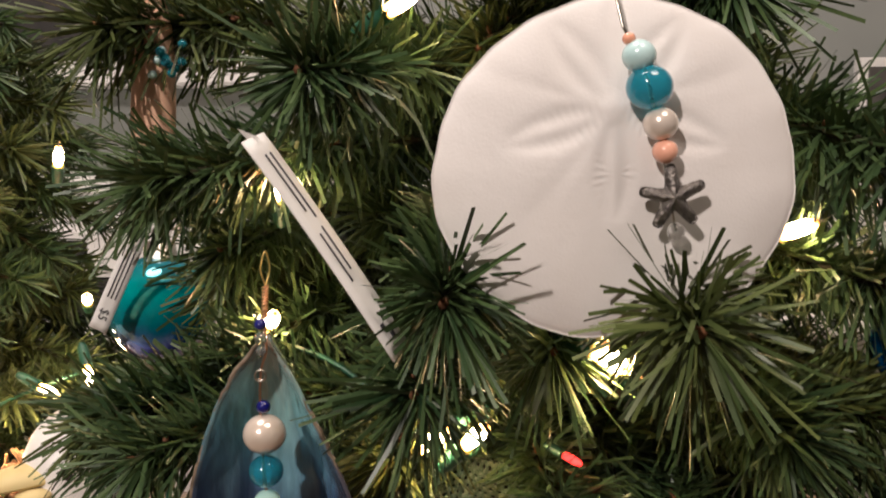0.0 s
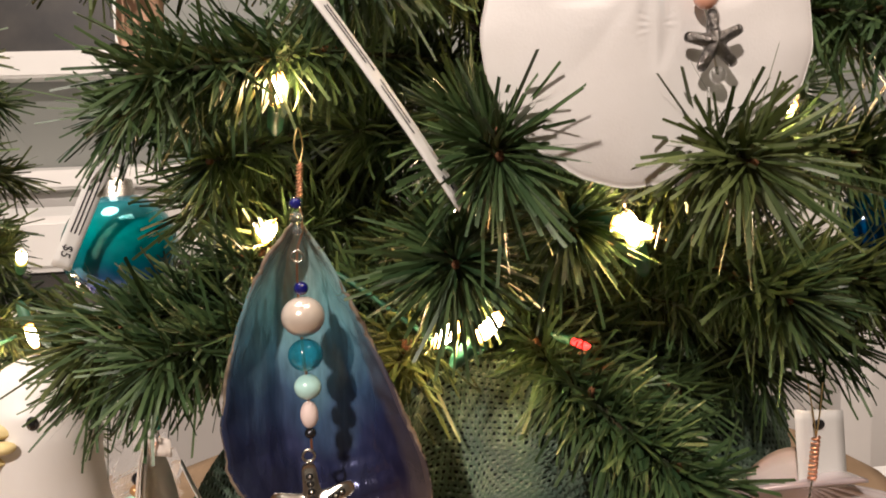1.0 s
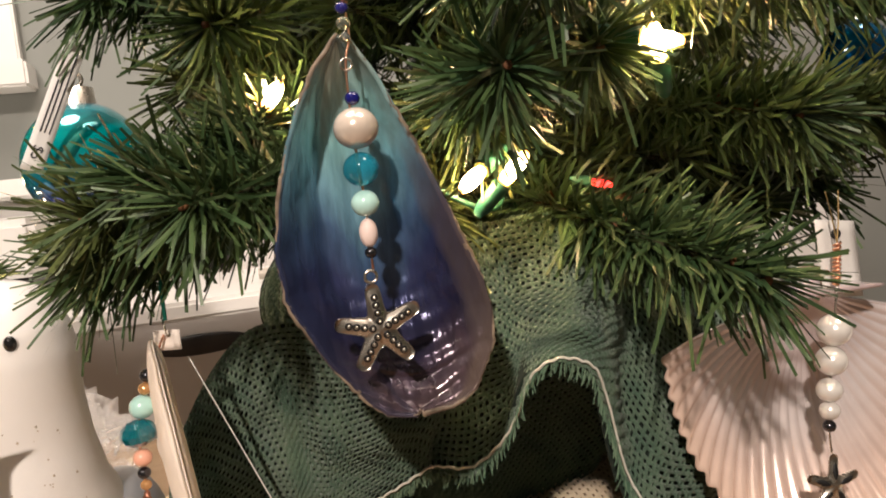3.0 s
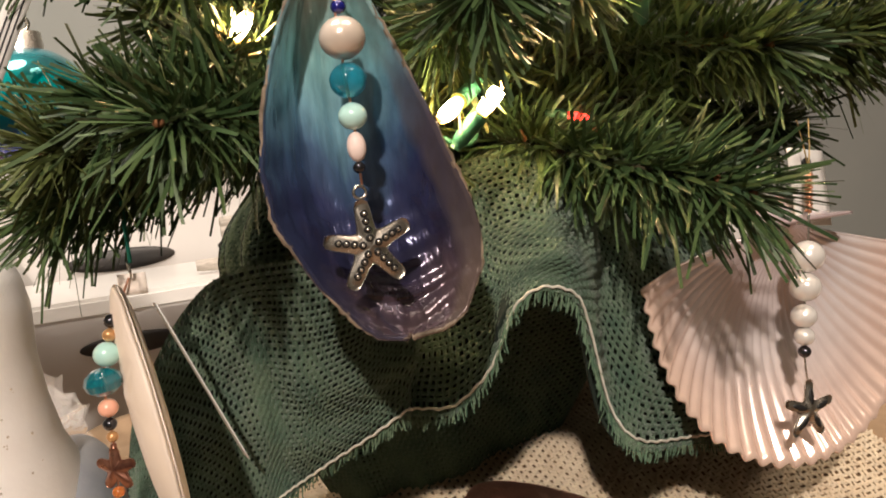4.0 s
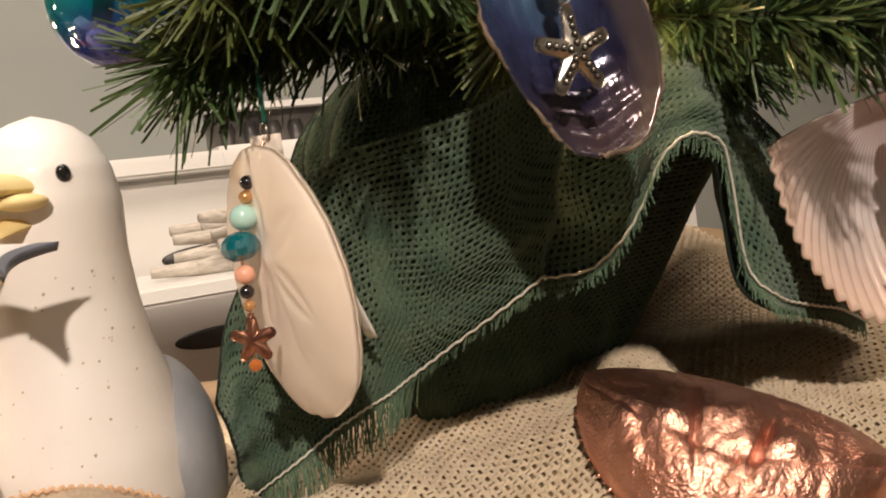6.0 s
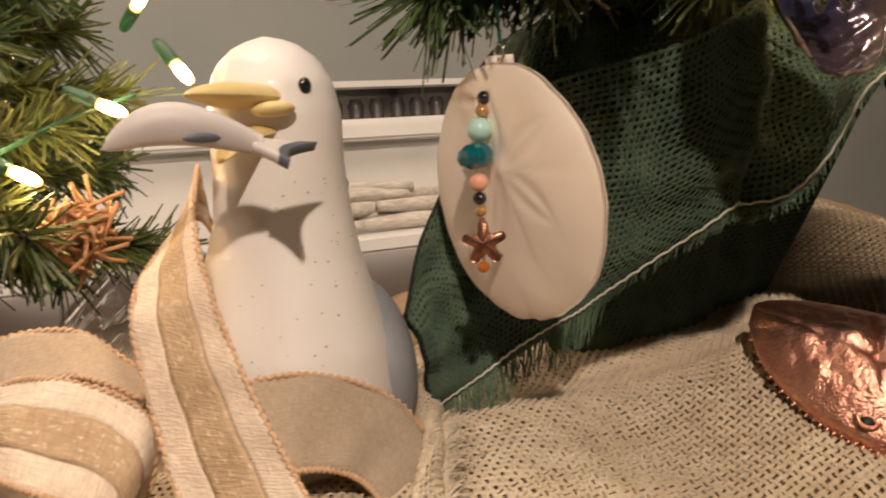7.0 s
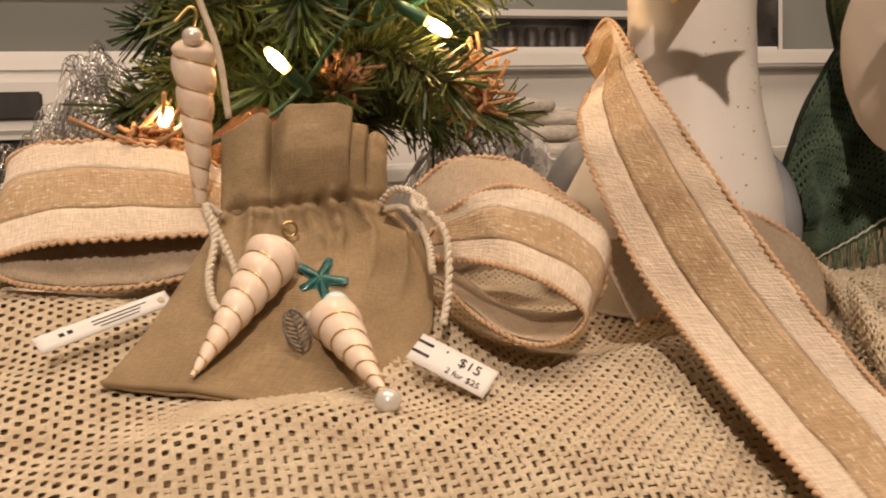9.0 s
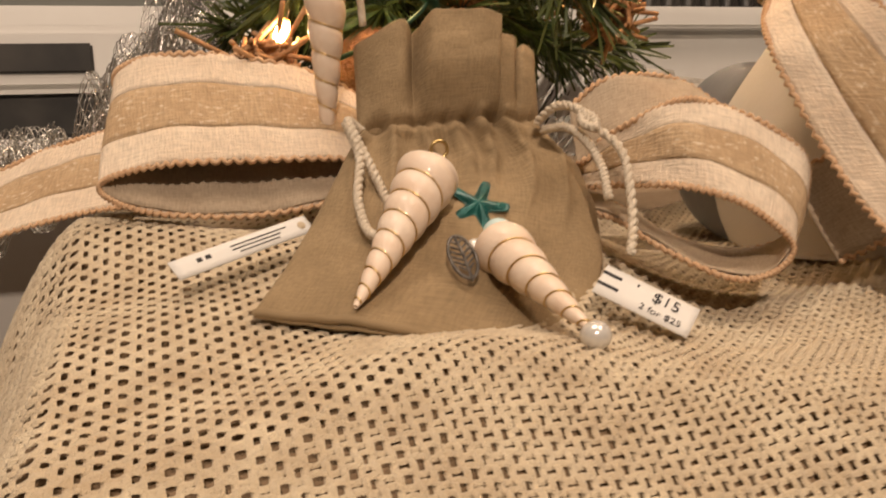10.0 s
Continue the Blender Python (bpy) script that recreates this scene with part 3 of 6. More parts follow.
# ---- green burlap tree skirt ----
# hem and neck places of the same fold, side by side
FOLDS = [((-0.096, 0.337, 0.044), (-0.100, 0.340, 0.080)), ((-0.0904, 0.3332, 0.0513), (-0.092, 0.332, 0.112)), ((-0.066, 0.313, 0.070), (-0.066, 0.314, 0.150)), ((-0.0475, 0.293, 0.0855), (-0.036, 0.262, 0.160)),
         ((-0.0225, 0.2655, 0.1080), (-0.014, 0.252, 0.172)), ((-0.0165, 0.2655, 0.1088), (-0.004, 0.262, 0.178)), ((-0.0085, 0.2535, 0.1105), (0.008, 0.276, 0.180)), ((-0.0003, 0.2475, 0.1186), (0.0130, 0.2700, 0.1810)), ((0.0033, 0.2420, 0.1295), (0.0170, 0.2640, 0.1820)), ((0.0048, 0.2380, 0.1379), (0.0220, 0.2600, 0.1820)), ((0.0076, 0.2340, 0.1432), (0.0270, 0.2580, 0.1820)), ((0.0134, 0.2310, 0.1452), (0.0340, 0.2580, 0.1820)), ((0.0214, 0.2290, 0.1413), (0.0450, 0.2630, 0.1800)), ((0.0254, 0.2300, 0.1318), (0.0560, 0.2700, 0.1770)),
         ((0.0325, 0.2360, 0.1050), (0.072, 0.280, 0.170)), ((0.0400, 0.2330, 0.0955), (0.085, 0.285, 0.162)), ((0.0690, 0.2450, 0.0870), (0.100, 0.292, 0.158)),
         ((0.0903, 0.252, 0.0808), (0.118, 0.300, 0.152)), ((0.130, 0.272, 0.068), (0.140, 0.315, 0.146))]
HEM, NECK = smooth_line([f[0] for f in FOLDS], 600), smooth_line([f[1] for f in FOLDS], 600)
RUN = np.concatenate([[0], np.cumsum(np.linalg.norm(np.diff(HEM + NECK, axis=0), axis=1))])
EVEN = np.linspace(0, RUN[-1], 400)
HEM, NECK = [np.stack([np.interp(EVEN, RUN, L[:, k]) for k in range(3)], axis=1) for L in (HEM, NECK)]


def line_at(L, u):
    s = np.clip(u, 0, 1) * (len(L) - 1)
    i = np.minimum(s.astype(int), len(L) - 2)
    f = (s - i)[..., None]
    return L[i] * (1 - f) + L[i + 1] * f


def skirt_at(U, V):
    U, V = np.asarray(U, float), np.asarray(V, float)
    h, n = line_at(HEM, U), line_at(NECK, U)
    w = (-0.04 + 1.04 * V)[..., None]
    p = h * (1 - w) + n * w
    belly = np.sin(np.pi * np.clip(V, 0, 1))
    p[..., 1] -= 0.005 * belly * (1 + 0.8 * np.sin(U * 34 + 1.5 * V))
    p[..., 2] += 0.003 * belly * np.sin(U * 27 + 2)
    p[..., 1] += 0.0016 * belly * np.sin(U * 90 + 6 * V) + 0.001 * np.sin(V * 22 + U * 40)
    return p


skirt = thing("tree_skirt", None, "dark green burlap wrap with white stitching and frayed hem", "tree skirt")
part("woven_cloth", weave("woven_cloth", skirt_at, 0.36, 0.080, 0.0021, 0.00125, 0.0003), M_GREEN, skirt, kind="stuff")


# Added sheet just behind the skirt; its near-black colour shades the holes.
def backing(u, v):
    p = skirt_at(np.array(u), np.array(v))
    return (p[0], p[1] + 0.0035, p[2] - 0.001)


part("shade_backing", sheet("shade_backing", backing, 160, 14, 0.001), M_GREEN_SHADE, skirt, "near-black green sheet giving the shade behind the weave")
part("stitch_line", tube("stitch_line", [skirt_at(np.array(k / 239), np.array(0.04)) + np.array([0, -0.0012, 0.0003 * math.sin(k * 2.1)]) for k in range(240)], 0.00042, 5), M_THREAD, skirt, "white running stitch")
fr_v, fr_f = [], []
rngf = random.Random(4)
for k in range(620):
    u = (k + rngf.random()) / 620
    h = skirt_at(np.array(u), np.array(0.03))
    d = h - skirt_at(np.array(u), np.array(0.18))
    d /= np.linalg.norm(d)
    d = d + np.array([rngf.gauss(0, 0.13), rngf.gauss(0, 0.13), -0.1 + rngf.gauss(0, 0.1)])
    if u < 0.32:
        ln = rngf.uniform(0.009, 0.0135)
    else:
        ln = rngf.uniform(0.002, 0.0045)
    b0 = len(fr_v)
    bend = rngf.gauss(0, 0.0009)
    for f in (0, 0.5, 1):
        q = h + d * ln * f + np.array([bend * f * f, 0, -0.0014 * f * f])
        wd = 0.00026 * (1 - 0.4 * f)
        fr_v += [q + np.array([-wd, 0, 0]), q + np.array([wd, 0, 0])]
    fr_f += [(b0, b0 + 1, b0 + 3, b0 + 2), (b0 + 2, b0 + 3, b0 + 5, b0 + 4)]
part("frayed_hem", mesh_of("frayed_hem", fr_v, fr_f), M_GREENFRAY, skirt, kind="stuff")


def base_at(U, V):
    """The gathered cloth round the foot of the tree, wider above than at the table."""
    U, V = np.asarray(U, float), np.asarray(V, float)
    a = -3.3 + 3.5 * U
    r = 0.044 + 0.046 * V ** 0.8 + 0.08 * np.clip(np.cos(a), 0, 1) * np.clip(V, 0, 1) ** 1.2 - 0.03 * np.clip((V - 0.72) / 0.28, 0, 1) ** 2
    r = r * (1 + 0.07 * np.sin(a * 7 + 1.0) * (1 - 0.5 * V) + 0.03 * np.sin(a * 15 + V * 3))
    return np.stack([0.024 + r * np.cos(a), 0.357 + 0.56 * r * np.sin(a), 0.046 + 0.012 * U + 0.135 * V], axis=-1)


# BASE1 is an added near-black sheet that shades the gaps of BASE2.
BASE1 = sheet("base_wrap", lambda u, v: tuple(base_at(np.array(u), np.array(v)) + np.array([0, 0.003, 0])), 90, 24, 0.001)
BASE2 = weave("wrap_weave", base_at, 0.24, 0.14, 0.0019, 0.00135, 0.00025)


# ---- artificial trees ----
def branch_mesh(axis, length, per_m, width, seed, start=0.0):
    """Flat PVC strips standing out all round a wire axis."""
    rng = np.random.default_rng(seed)
    pts, t, fr = frames_along(axis)
    seg = np.linalg.norm(np.diff(pts, axis=0), axis=1).sum()
    n = int(seg * per_m)
    s = start + (1 - start) * rng.random(n) ** 0.9
    idx = s * (len(pts) - 1)
    i = np.minimum(idx.astype(int), len(pts) - 2)
    f = (idx - i)[:, None]
    base = pts[i] * (1 - f) + pts[i + 1] * f
    T = t[i]
    A = np.array([fr[k][0] for k in i])
    B = np.array([fr[k][1] for k in i])
    q = rng.random(n) * 2 * np.pi
    R = np.cos(q)[:, None] * A + np.sin(q)[:, None] * B
    lean = np.radians(rng.uniform(22, 70, n))[:, None]
    D = T * np.cos(lean) + R * np.sin(lean)
    L = (length * rng.uniform(0.55, 1.1, n))[:, None]
    W = np.cross(D, rng.standard_normal((n, 3)))
    W /= np.linalg.norm(W, axis=1, keepdims=True)
    W *= (width * rng.uniform(0.7, 1.15, n) * 0.5)[:, None]
    curl = rng.standard_normal((n, 3)) * 0.10
    curl[:, 2] -= 0.08
    rows = []
    for g, wd in ((0, 0.7), (0.5, 1.0), (1.0, 0.75)):
        c = base + D * L * g + curl * L * g * g
        rows += [c - W * wd, c + W * wd]
    X = np.stack(rows, axis=1).reshape(-1, 3)
    o = np.arange(n) * 6
    F = np.concatenate([np.stack([o, o + 1, o + 3, o + 2], 1), np.stack([o + 2, o + 3, o + 5, o + 4], 1)])
    me = bpy.data.meshes.new("needles")
    me.vertices.add(len(X))
    me.vertices.foreach_set("co", X.astype(np.float32).ravel())
    me.loops.add(F.size)
    me.loops.foreach_set("vertex_index", F.astype(np.int32).ravel())
    me.polygons.add(len(F))
    me.polygons.foreach_set("loop_start", np.arange(0, F.size, 4, dtype=np.int32))
    me.update(calc_edges=True)
    return me


def add_branch(tree, pts, length=0.0245, per_m=9000, width=0.00108, seed=1, material=M_NEEDLE, twigs=True, start=0.0):
    axis = smooth_line(pts, 18)
    br = part("branch", tube("branch", axis, lambda s: 0.0022 - 0.0012 * s, 6), M_STEM, tree)
    part("needles", branch_mesh(axis, length, per_m, width, seed, start), material, br, kind="stuff")
    if twigs:
        rng = random.Random(seed)
        bits = []
        for k in range(6):
            p = axis[min(17, int((0.45 + 0.55 * rng.random()) * 17))]
            d = np.array([rng.gauss(0, 1), rng.gauss(0, 1), abs(rng.gauss(0, 1))])
            d /= np.linalg.norm(d)
            ln = rng.uniform(0.003, 0.0055)
            bits.append(tube("twig", [p + d * 0.001, p + d * ln * 0.6 + np.array([0, 0, 0.0006]), p + d * ln], lambda s: 0.0011 - 0.0003 * s, 5, False))
        bits.append(tube("twig", [axis[-1], axis[-1] + (axis[-1] - axis[-2]) * 0.25], 0.0011, 6, False))
        part("twig_bark", join("twig_bark", bits), M_TWIG, br, "brown paper twig ends", kind="stuff")
    return br


tree = thing("christmas_tree", None, "green artificial Christmas tree with flat PVC needles and brown twig ends", "christmas tree")
part("trunk", tube("trunk", [(0.038, 0.357, 0.15), (0.04, 0.36, 0.2), (0.04, 0.37, 0.5)], lambda s: 0.016 - 0.006 * s, 12), M_TRUNK, tree)
part("base_wrap", BASE1, M_GREEN_SHADE, tree, "near-black green sheet giving the shade behind the base weave")
part("base_weave", BASE2, M_GREEN, tree, "dark green burlap", kind="stuff")
MAIN = [
    [(0.05, 0.34, 0.255), (0.055, 0.25, 0.25), (0.051, 0.172, 0.243)],
    [(0.02, 0.34, 0.265), (0.01, 0.26, 0.255), (0.003, 0.186, 0.246)],
    [(0.02, 0.34, 0.215), (0.005, 0.27, 0.22), (-0.004, 0.205, 0.221)],
    [(0.02, 0.33, 0.19), (-0.03, 0.28, 0.20), (-0.078, 0.227, 0.197)],
    [(0.01, 0.35, 0.19), (-0.055, 0.305, 0.198), (-0.104, 0.264, 0.195)],
    [(0.01, 0.35, 0.200), (-0.0693, 0.3000, 0.1888), (-0.1074, 0.2850, 0.1809)],
    [(0.00, 0.34, 0.2), (-0.05, 0.285, 0.205), (-0.088, 0.246, 0.203)],
    [(0.03, 0.33, 0.19), (0.032, 0.252, 0.181), (0.051, 0.192, 0.165)],
    [(0.06, 0.34, 0.20), (0.095, 0.26, 0.205), (0.135, 0.215, 0.205)],
    [(0.06, 0.34, 0.215), (0.08, 0.27, 0.21), (0.09, 0.225, 0.203)],
    [(0.02, 0.35, 0.28), (-0.03, 0.28, 0.277), (-0.076, 0.235, 0.268)],
    [(0.02, 0.35, 0.31), (-0.01, 0.27, 0.30), (-0.03, 0.215, 0.295)],
    [(0.00, 0.36, 0.24), (-0.04, 0.325, 0.238), (-0.072, 0.292, 0.232)],
    [(0.00, 0.36, 0.255), (-0.04, 0.315, 0.252), (-0.066, 0.275, 0.246)],
    [(0.00, 0.35, 0.22), (-0.035, 0.305, 0.222), (-0.060, 0.268, 0.214)],
    [(0.00, 0.37, 0.27), (-0.055, 0.335, 0.268), (-0.098, 0.305, 0.262)],
    [(0.00, 0.37, 0.232), (-0.03, 0.335, 0.23), (-0.055, 0.305, 0.226)],
    [(0.06, 0.34, 0.19), (0.08, 0.30, 0.182), (0.104, 0.262, 0.174)],
    [(0.07, 0.34, 0.19), (0.10, 0.305, 0.186), (0.132, 0.268, 0.180)],
    [(0.05, 0.34, 0.18), (0.062, 0.30, 0.174), (0.074, 0.262, 0.168)],
    [(0.07, 0.34, 0.205), (0.105, 0.29, 0.204), (0.140, 0.245, 0.200)],
    [(0.06, 0.34, 0.29), (0.085, 0.26, 0.285), (0.105, 0.2, 0.275)],
    [(0.07, 0.34, 0.25), (0.10, 0.27, 0.245), (0.125, 0.215, 0.238)],
    [(0.05, 0.35, 0.33), (0.06, 0.27, 0.32), (0.07, 0.215, 0.315)],
    [(0.00, 0.35, 0.32), (-0.05, 0.29, 0.315), (-0.09, 0.25, 0.31)],
    [(0.03, 0.34, 0.235), (0.03, 0.27, 0.235), (0.03, 0.225, 0.226)],
]
for k, p in enumerate(MAIN):
    add_branch(tree, p, seed=k + 1, material=M_NEEDLE if k % 4 else M_NEEDLE_B)
rt = random.Random(11)
for k in range(46):
    z = rt.uniform(0.175, 0.40)
    a = math.radians(rt.uniform(-165, -15))
    R = rt.uniform(0.07, 0.115) * (1.0 if z < 0.3 else 0.8)
    tip = Vector((0.04 + R * math.cos(a) * 1.15, 0.365 + R * math.sin(a), z - rt.uniform(-0.01, 0.02)))
    if tip.x < -0.03 and 0.185 < z < 0.268:
        continue
    mid = Vector((0.04 + 0.5 * R * math.cos(a), 0.365 + 0.5 * R * math.sin(a), z + 0.004))
    add_branch(tree, [(0.04, 0.365, z - 0.005), mid, tip], seed=100 + k, twigs=k % 3 == 0, per_m=7000, length=0.026, width=0.0011, material=M_NEEDLE if k % 3 else M_NEEDLE_B)

small_tree = thing("small_christmas_tree", None, "small lit artificial Christmas tree in a rust burlap base", "christmas tree")
part("trunk", tube("trunk", [(-0.255, 0.455, 0.05), (-0.255, 0.455, 0.36)], lambda s: 0.009 - 0.005 * s, 10), M_TRUNK, small_tree)
rt = random.Random(5)
for k in range(84):
    z = 0.105 + 0.235 * (k / 84) ** 1.1
    a = k * 2.39996
    R = (0.098 - 0.20 * (z - 0.105)) * rt.uniform(0.8, 1.08)
    if math.sin(a) < -0.3 and z < 0.125:
        R *= 0.6
    if math.cos(a) < -0.3 and z < 0.19:
        R *= 0.72
    tip = Vector((-0.255 + R * math.cos(a), 0.455 + 0.88 * R * math.sin(a), z + rt.uniform(-0.012, 0.012)))
    mid = Vector((-0.255 + 0.5 * R * math.cos(a), 0.455 + 0.45 * R * math.sin(a), z + 0.008))
    add_branch(small_tree, [(-0.255, 0.455, z), mid, tip], seed=300 + k, twigs=False, per_m=5200, length=0.021, width=0.0012, material=M_NEEDLE if k % 2 else M_NEEDLE_B)
part("base_wrap", ball("base_wrap", (-0.2746, 0.430, 0.0808), 0.030, 0.028, 0.034, wob=0.14), M_RUSTDARK, small_tree, "rust-brown burlap base wrap")


def frayed_bow(c, size, seed):
    rng = random.Random(seed)
    bits = []
    for k in range(110):
        d = np.array([rng.gauss(0, 1), rng.gauss(0, 0.6), rng.gauss(0, 1.1)])
        d /= np.linalg.norm(d)
        p = np.array(c) + d * size * 0.2
        e = np.array([rng.gauss(0, 1), rng.gauss(0, 1), rng.gauss(0, 1)]) * 0.5
        bits.append(tube("yarn", smooth_line([p, p + (d * 0.8 - 0.4 * e) * size * 0.5, p + (d * 0.5 + e) * size * rng.uniform(0.6, 0.9)], 6), 0.00085, 5))
    ob = join("yarns", bits)
    b = thing("rust_bow", None, "frayed rust-orange burlap scrap tied on the small tree", "bow", "rust burlap scraps")
    part("yarn_fray", ob, M_RUST, b, kind="stuff")
    part("knot", ball("knot", c, size * 0.32, size * 0.3, size * 0.42, wob=0.35), M_RUST, b)


frayed_bow((-0.200, 0.398, 0.120), 0.0155, 1)
frayed_bow((-0.318, 0.400, 0.099), 0.0150, 2)
frayed_bow((-0.246, 0.408, 0.124), 0.009, 3)


def mini_light(p, d, material=M_BULB, size=0.82):
    """A mini light whose bulb points along d."""
    z = Vector(d).normalized()
    m = Matrix.Translation(p) @ z.to_track_quat("Z", "Y").to_matrix().to_4x4() @ Matrix.Scale(size, 4)
    b = thing("fairy_light", m, "lit warm-white fairy light in a green socket" if material is M_BULB else "lit red fairy light in a green socket", "fairy light", "fairy lights on the trees")
    part("bulb", rings_mesh("bulb", [(0, 0, 0, 0.0021, 0.0021), (0, 0, 0.004, 0.0026, 0.0026), (0, 0, 0.009, 0.0025, 0.0025), (0, 0, 0.0125, 0.0016, 0.0016), (0, 0, 0.0135, 0.0006, 0.0006)], 14), material, b)
    part("glass_tip", rings_mesh("glass_tip", [(0, 0, 0.0136, 0.0006, 0.0006), (0, 0, 0.0155, 0.0004, 0.0004), (0, 0, 0.0175, 0.0001, 0.0001)], 8), M_BULBTIP, b)
    part("socket", rings_mesh("socket", [(0, 0, -0.015, 0.0017, 0.0017), (0, 0, -0.012, 0.0028, 0.0028), (0, 0, -0.003, 0.0032, 0.0032), (0, 0, 0.0, 0.0032, 0.0032)], 14), M_SOCKET, b)
    return b


for p, d in [((-0.2476, 0.40, 0.158), (0, -0.1, 1)), ((-0.2290, 0.395, 0.155), (0.6, -0.2, 0.7)), ((-0.1870, 0.40, 0.166), (0.8, -0.1, -0.4)), ((-0.2180, 0.392, 0.1435), (0.8, -0.2, -0.5)),
             ((-0.2700, 0.395, 0.126), (-0.6, -0.2, 0.6)), ((-0.168, 0.413, 0.203), (0.2, -0.5, 0.3)), ((-0.160, 0.39, 0.178), (0.3, -0.4, -0.6)), ((-0.172, 0.40, 0.268), (0.3, -0.5, 0.7)),
             ((-0.314, 0.402, 0.106), (0.2, -0.5, 0.6)), ((-0.30, 0.42, 0.19), (-0.3, -0.5, 0.4)), ((-0.21, 0.40, 0.215), (0.2, -0.6, 0.4)), ((-0.25, 0.405, 0.24), (0.0, -0.6, 0.5)),
             ((0.0393, 0.2190, 0.2272), (0.5, -0.5, -0.2)), ((0.0456, 0.2220, 0.2216), (-0.3, -0.4, 0.6)), ((0.003, 0.250, 0.197), (-0.5, -0.3, -0.3)), ((0.008, 0.247, 0.193), (0.4, -0.3, 0.5)), ((-0.012, 0.245, 0.312), (0.7, -0.3, 0.4)),
             ((-0.045, 0.262, 0.262), (0.1, -0.5, 0.5)), ((-0.052, 0.275, 0.222), (0.2, -0.5, 0.3)), ((0.025, 0.26, 0.275), (0.2, -0.6, 0.2)), ((0.005, 0.27, 0.23), (0.3, -0.5, -0.2)),
             ((0.095, 0.25, 0.252), (0.5, -0.5, 0.3))]:
    mini_light(p, d)
mini_light((0.036, 0.248, 0.190), (0.6, -0.5, -0.2), M_REDBULB, 0.45)
for k, pts in enumerate([[(-0.247, 0.40, 0.144), (-0.235, 0.402, 0.143), (-0.238, 0.397, 0.141), (-0.2, 0.405, 0.160), (-0.172, 0.41, 0.17)],
                         [(-0.22, 0.395, 0.152), (-0.24, 0.40, 0.15), (-0.27, 0.395, 0.115), (-0.30, 0.4, 0.10)],
                         [(0.047, 0.25, 0.235), (0.02, 0.27, 0.21), (0.008, 0.26, 0.185), (-0.03, 0.27, 0.21), (-0.05, 0.28, 0.215)]]):
    solo("light_wire", tube("light_wire", smooth_line(pts, 40), 0.0009, 6), M_SOCKET, None, "thin green wire of the fairy lights", "wire", "fairy light wires")


# ---- ornaments ----
def star_mesh(name, R, arm, thick, lean=0.0):
    """A domed five-armed star facing -y; arm: half width of an arm at its root, in parts of R."""
    nr, na = 9, 160
    V = []
    for side in (1, -1):
        for i in range(nr):
            s = i / (nr - 1)
            for j in range(na):
                q = 2 * math.pi * j / na
                d = abs(((q / (2 * math.pi) * 5 + 0.5) % 1) - 0.5) * 2 * math.pi / 5
                edge = R * (1 / ((1 / (1 - 0.06 * (d / 0.2) ** 2 if d < 0.2 else 0.94)) ** 8 + (math.sin(d) / arm * (0.75 + 0.25 * math.cos(d * 2.5))) ** 8)) ** 0.125
                h = thick * (1 - s ** 2.4) * (0.6 + 0.4 * (1 - s)) + 0.0003
                V.append((edge * s * math.sin(q + lean), -h if side > 0 else thick * 0.15, edge * s * math.cos(q + lean)))
    n = nr * na
    g = grid(None, nr, na, closed_v=True)
    F = g + [tuple(reversed([k + n for k in f])) for f in g]
    F += [((nr - 1) * na + j, (nr - 1) * na + (j + 1) % na, n + (nr - 1) * na + (j + 1) % na, n + (nr - 1) * na + j) for j in range(na)]
    return mesh_of(name, V, F)


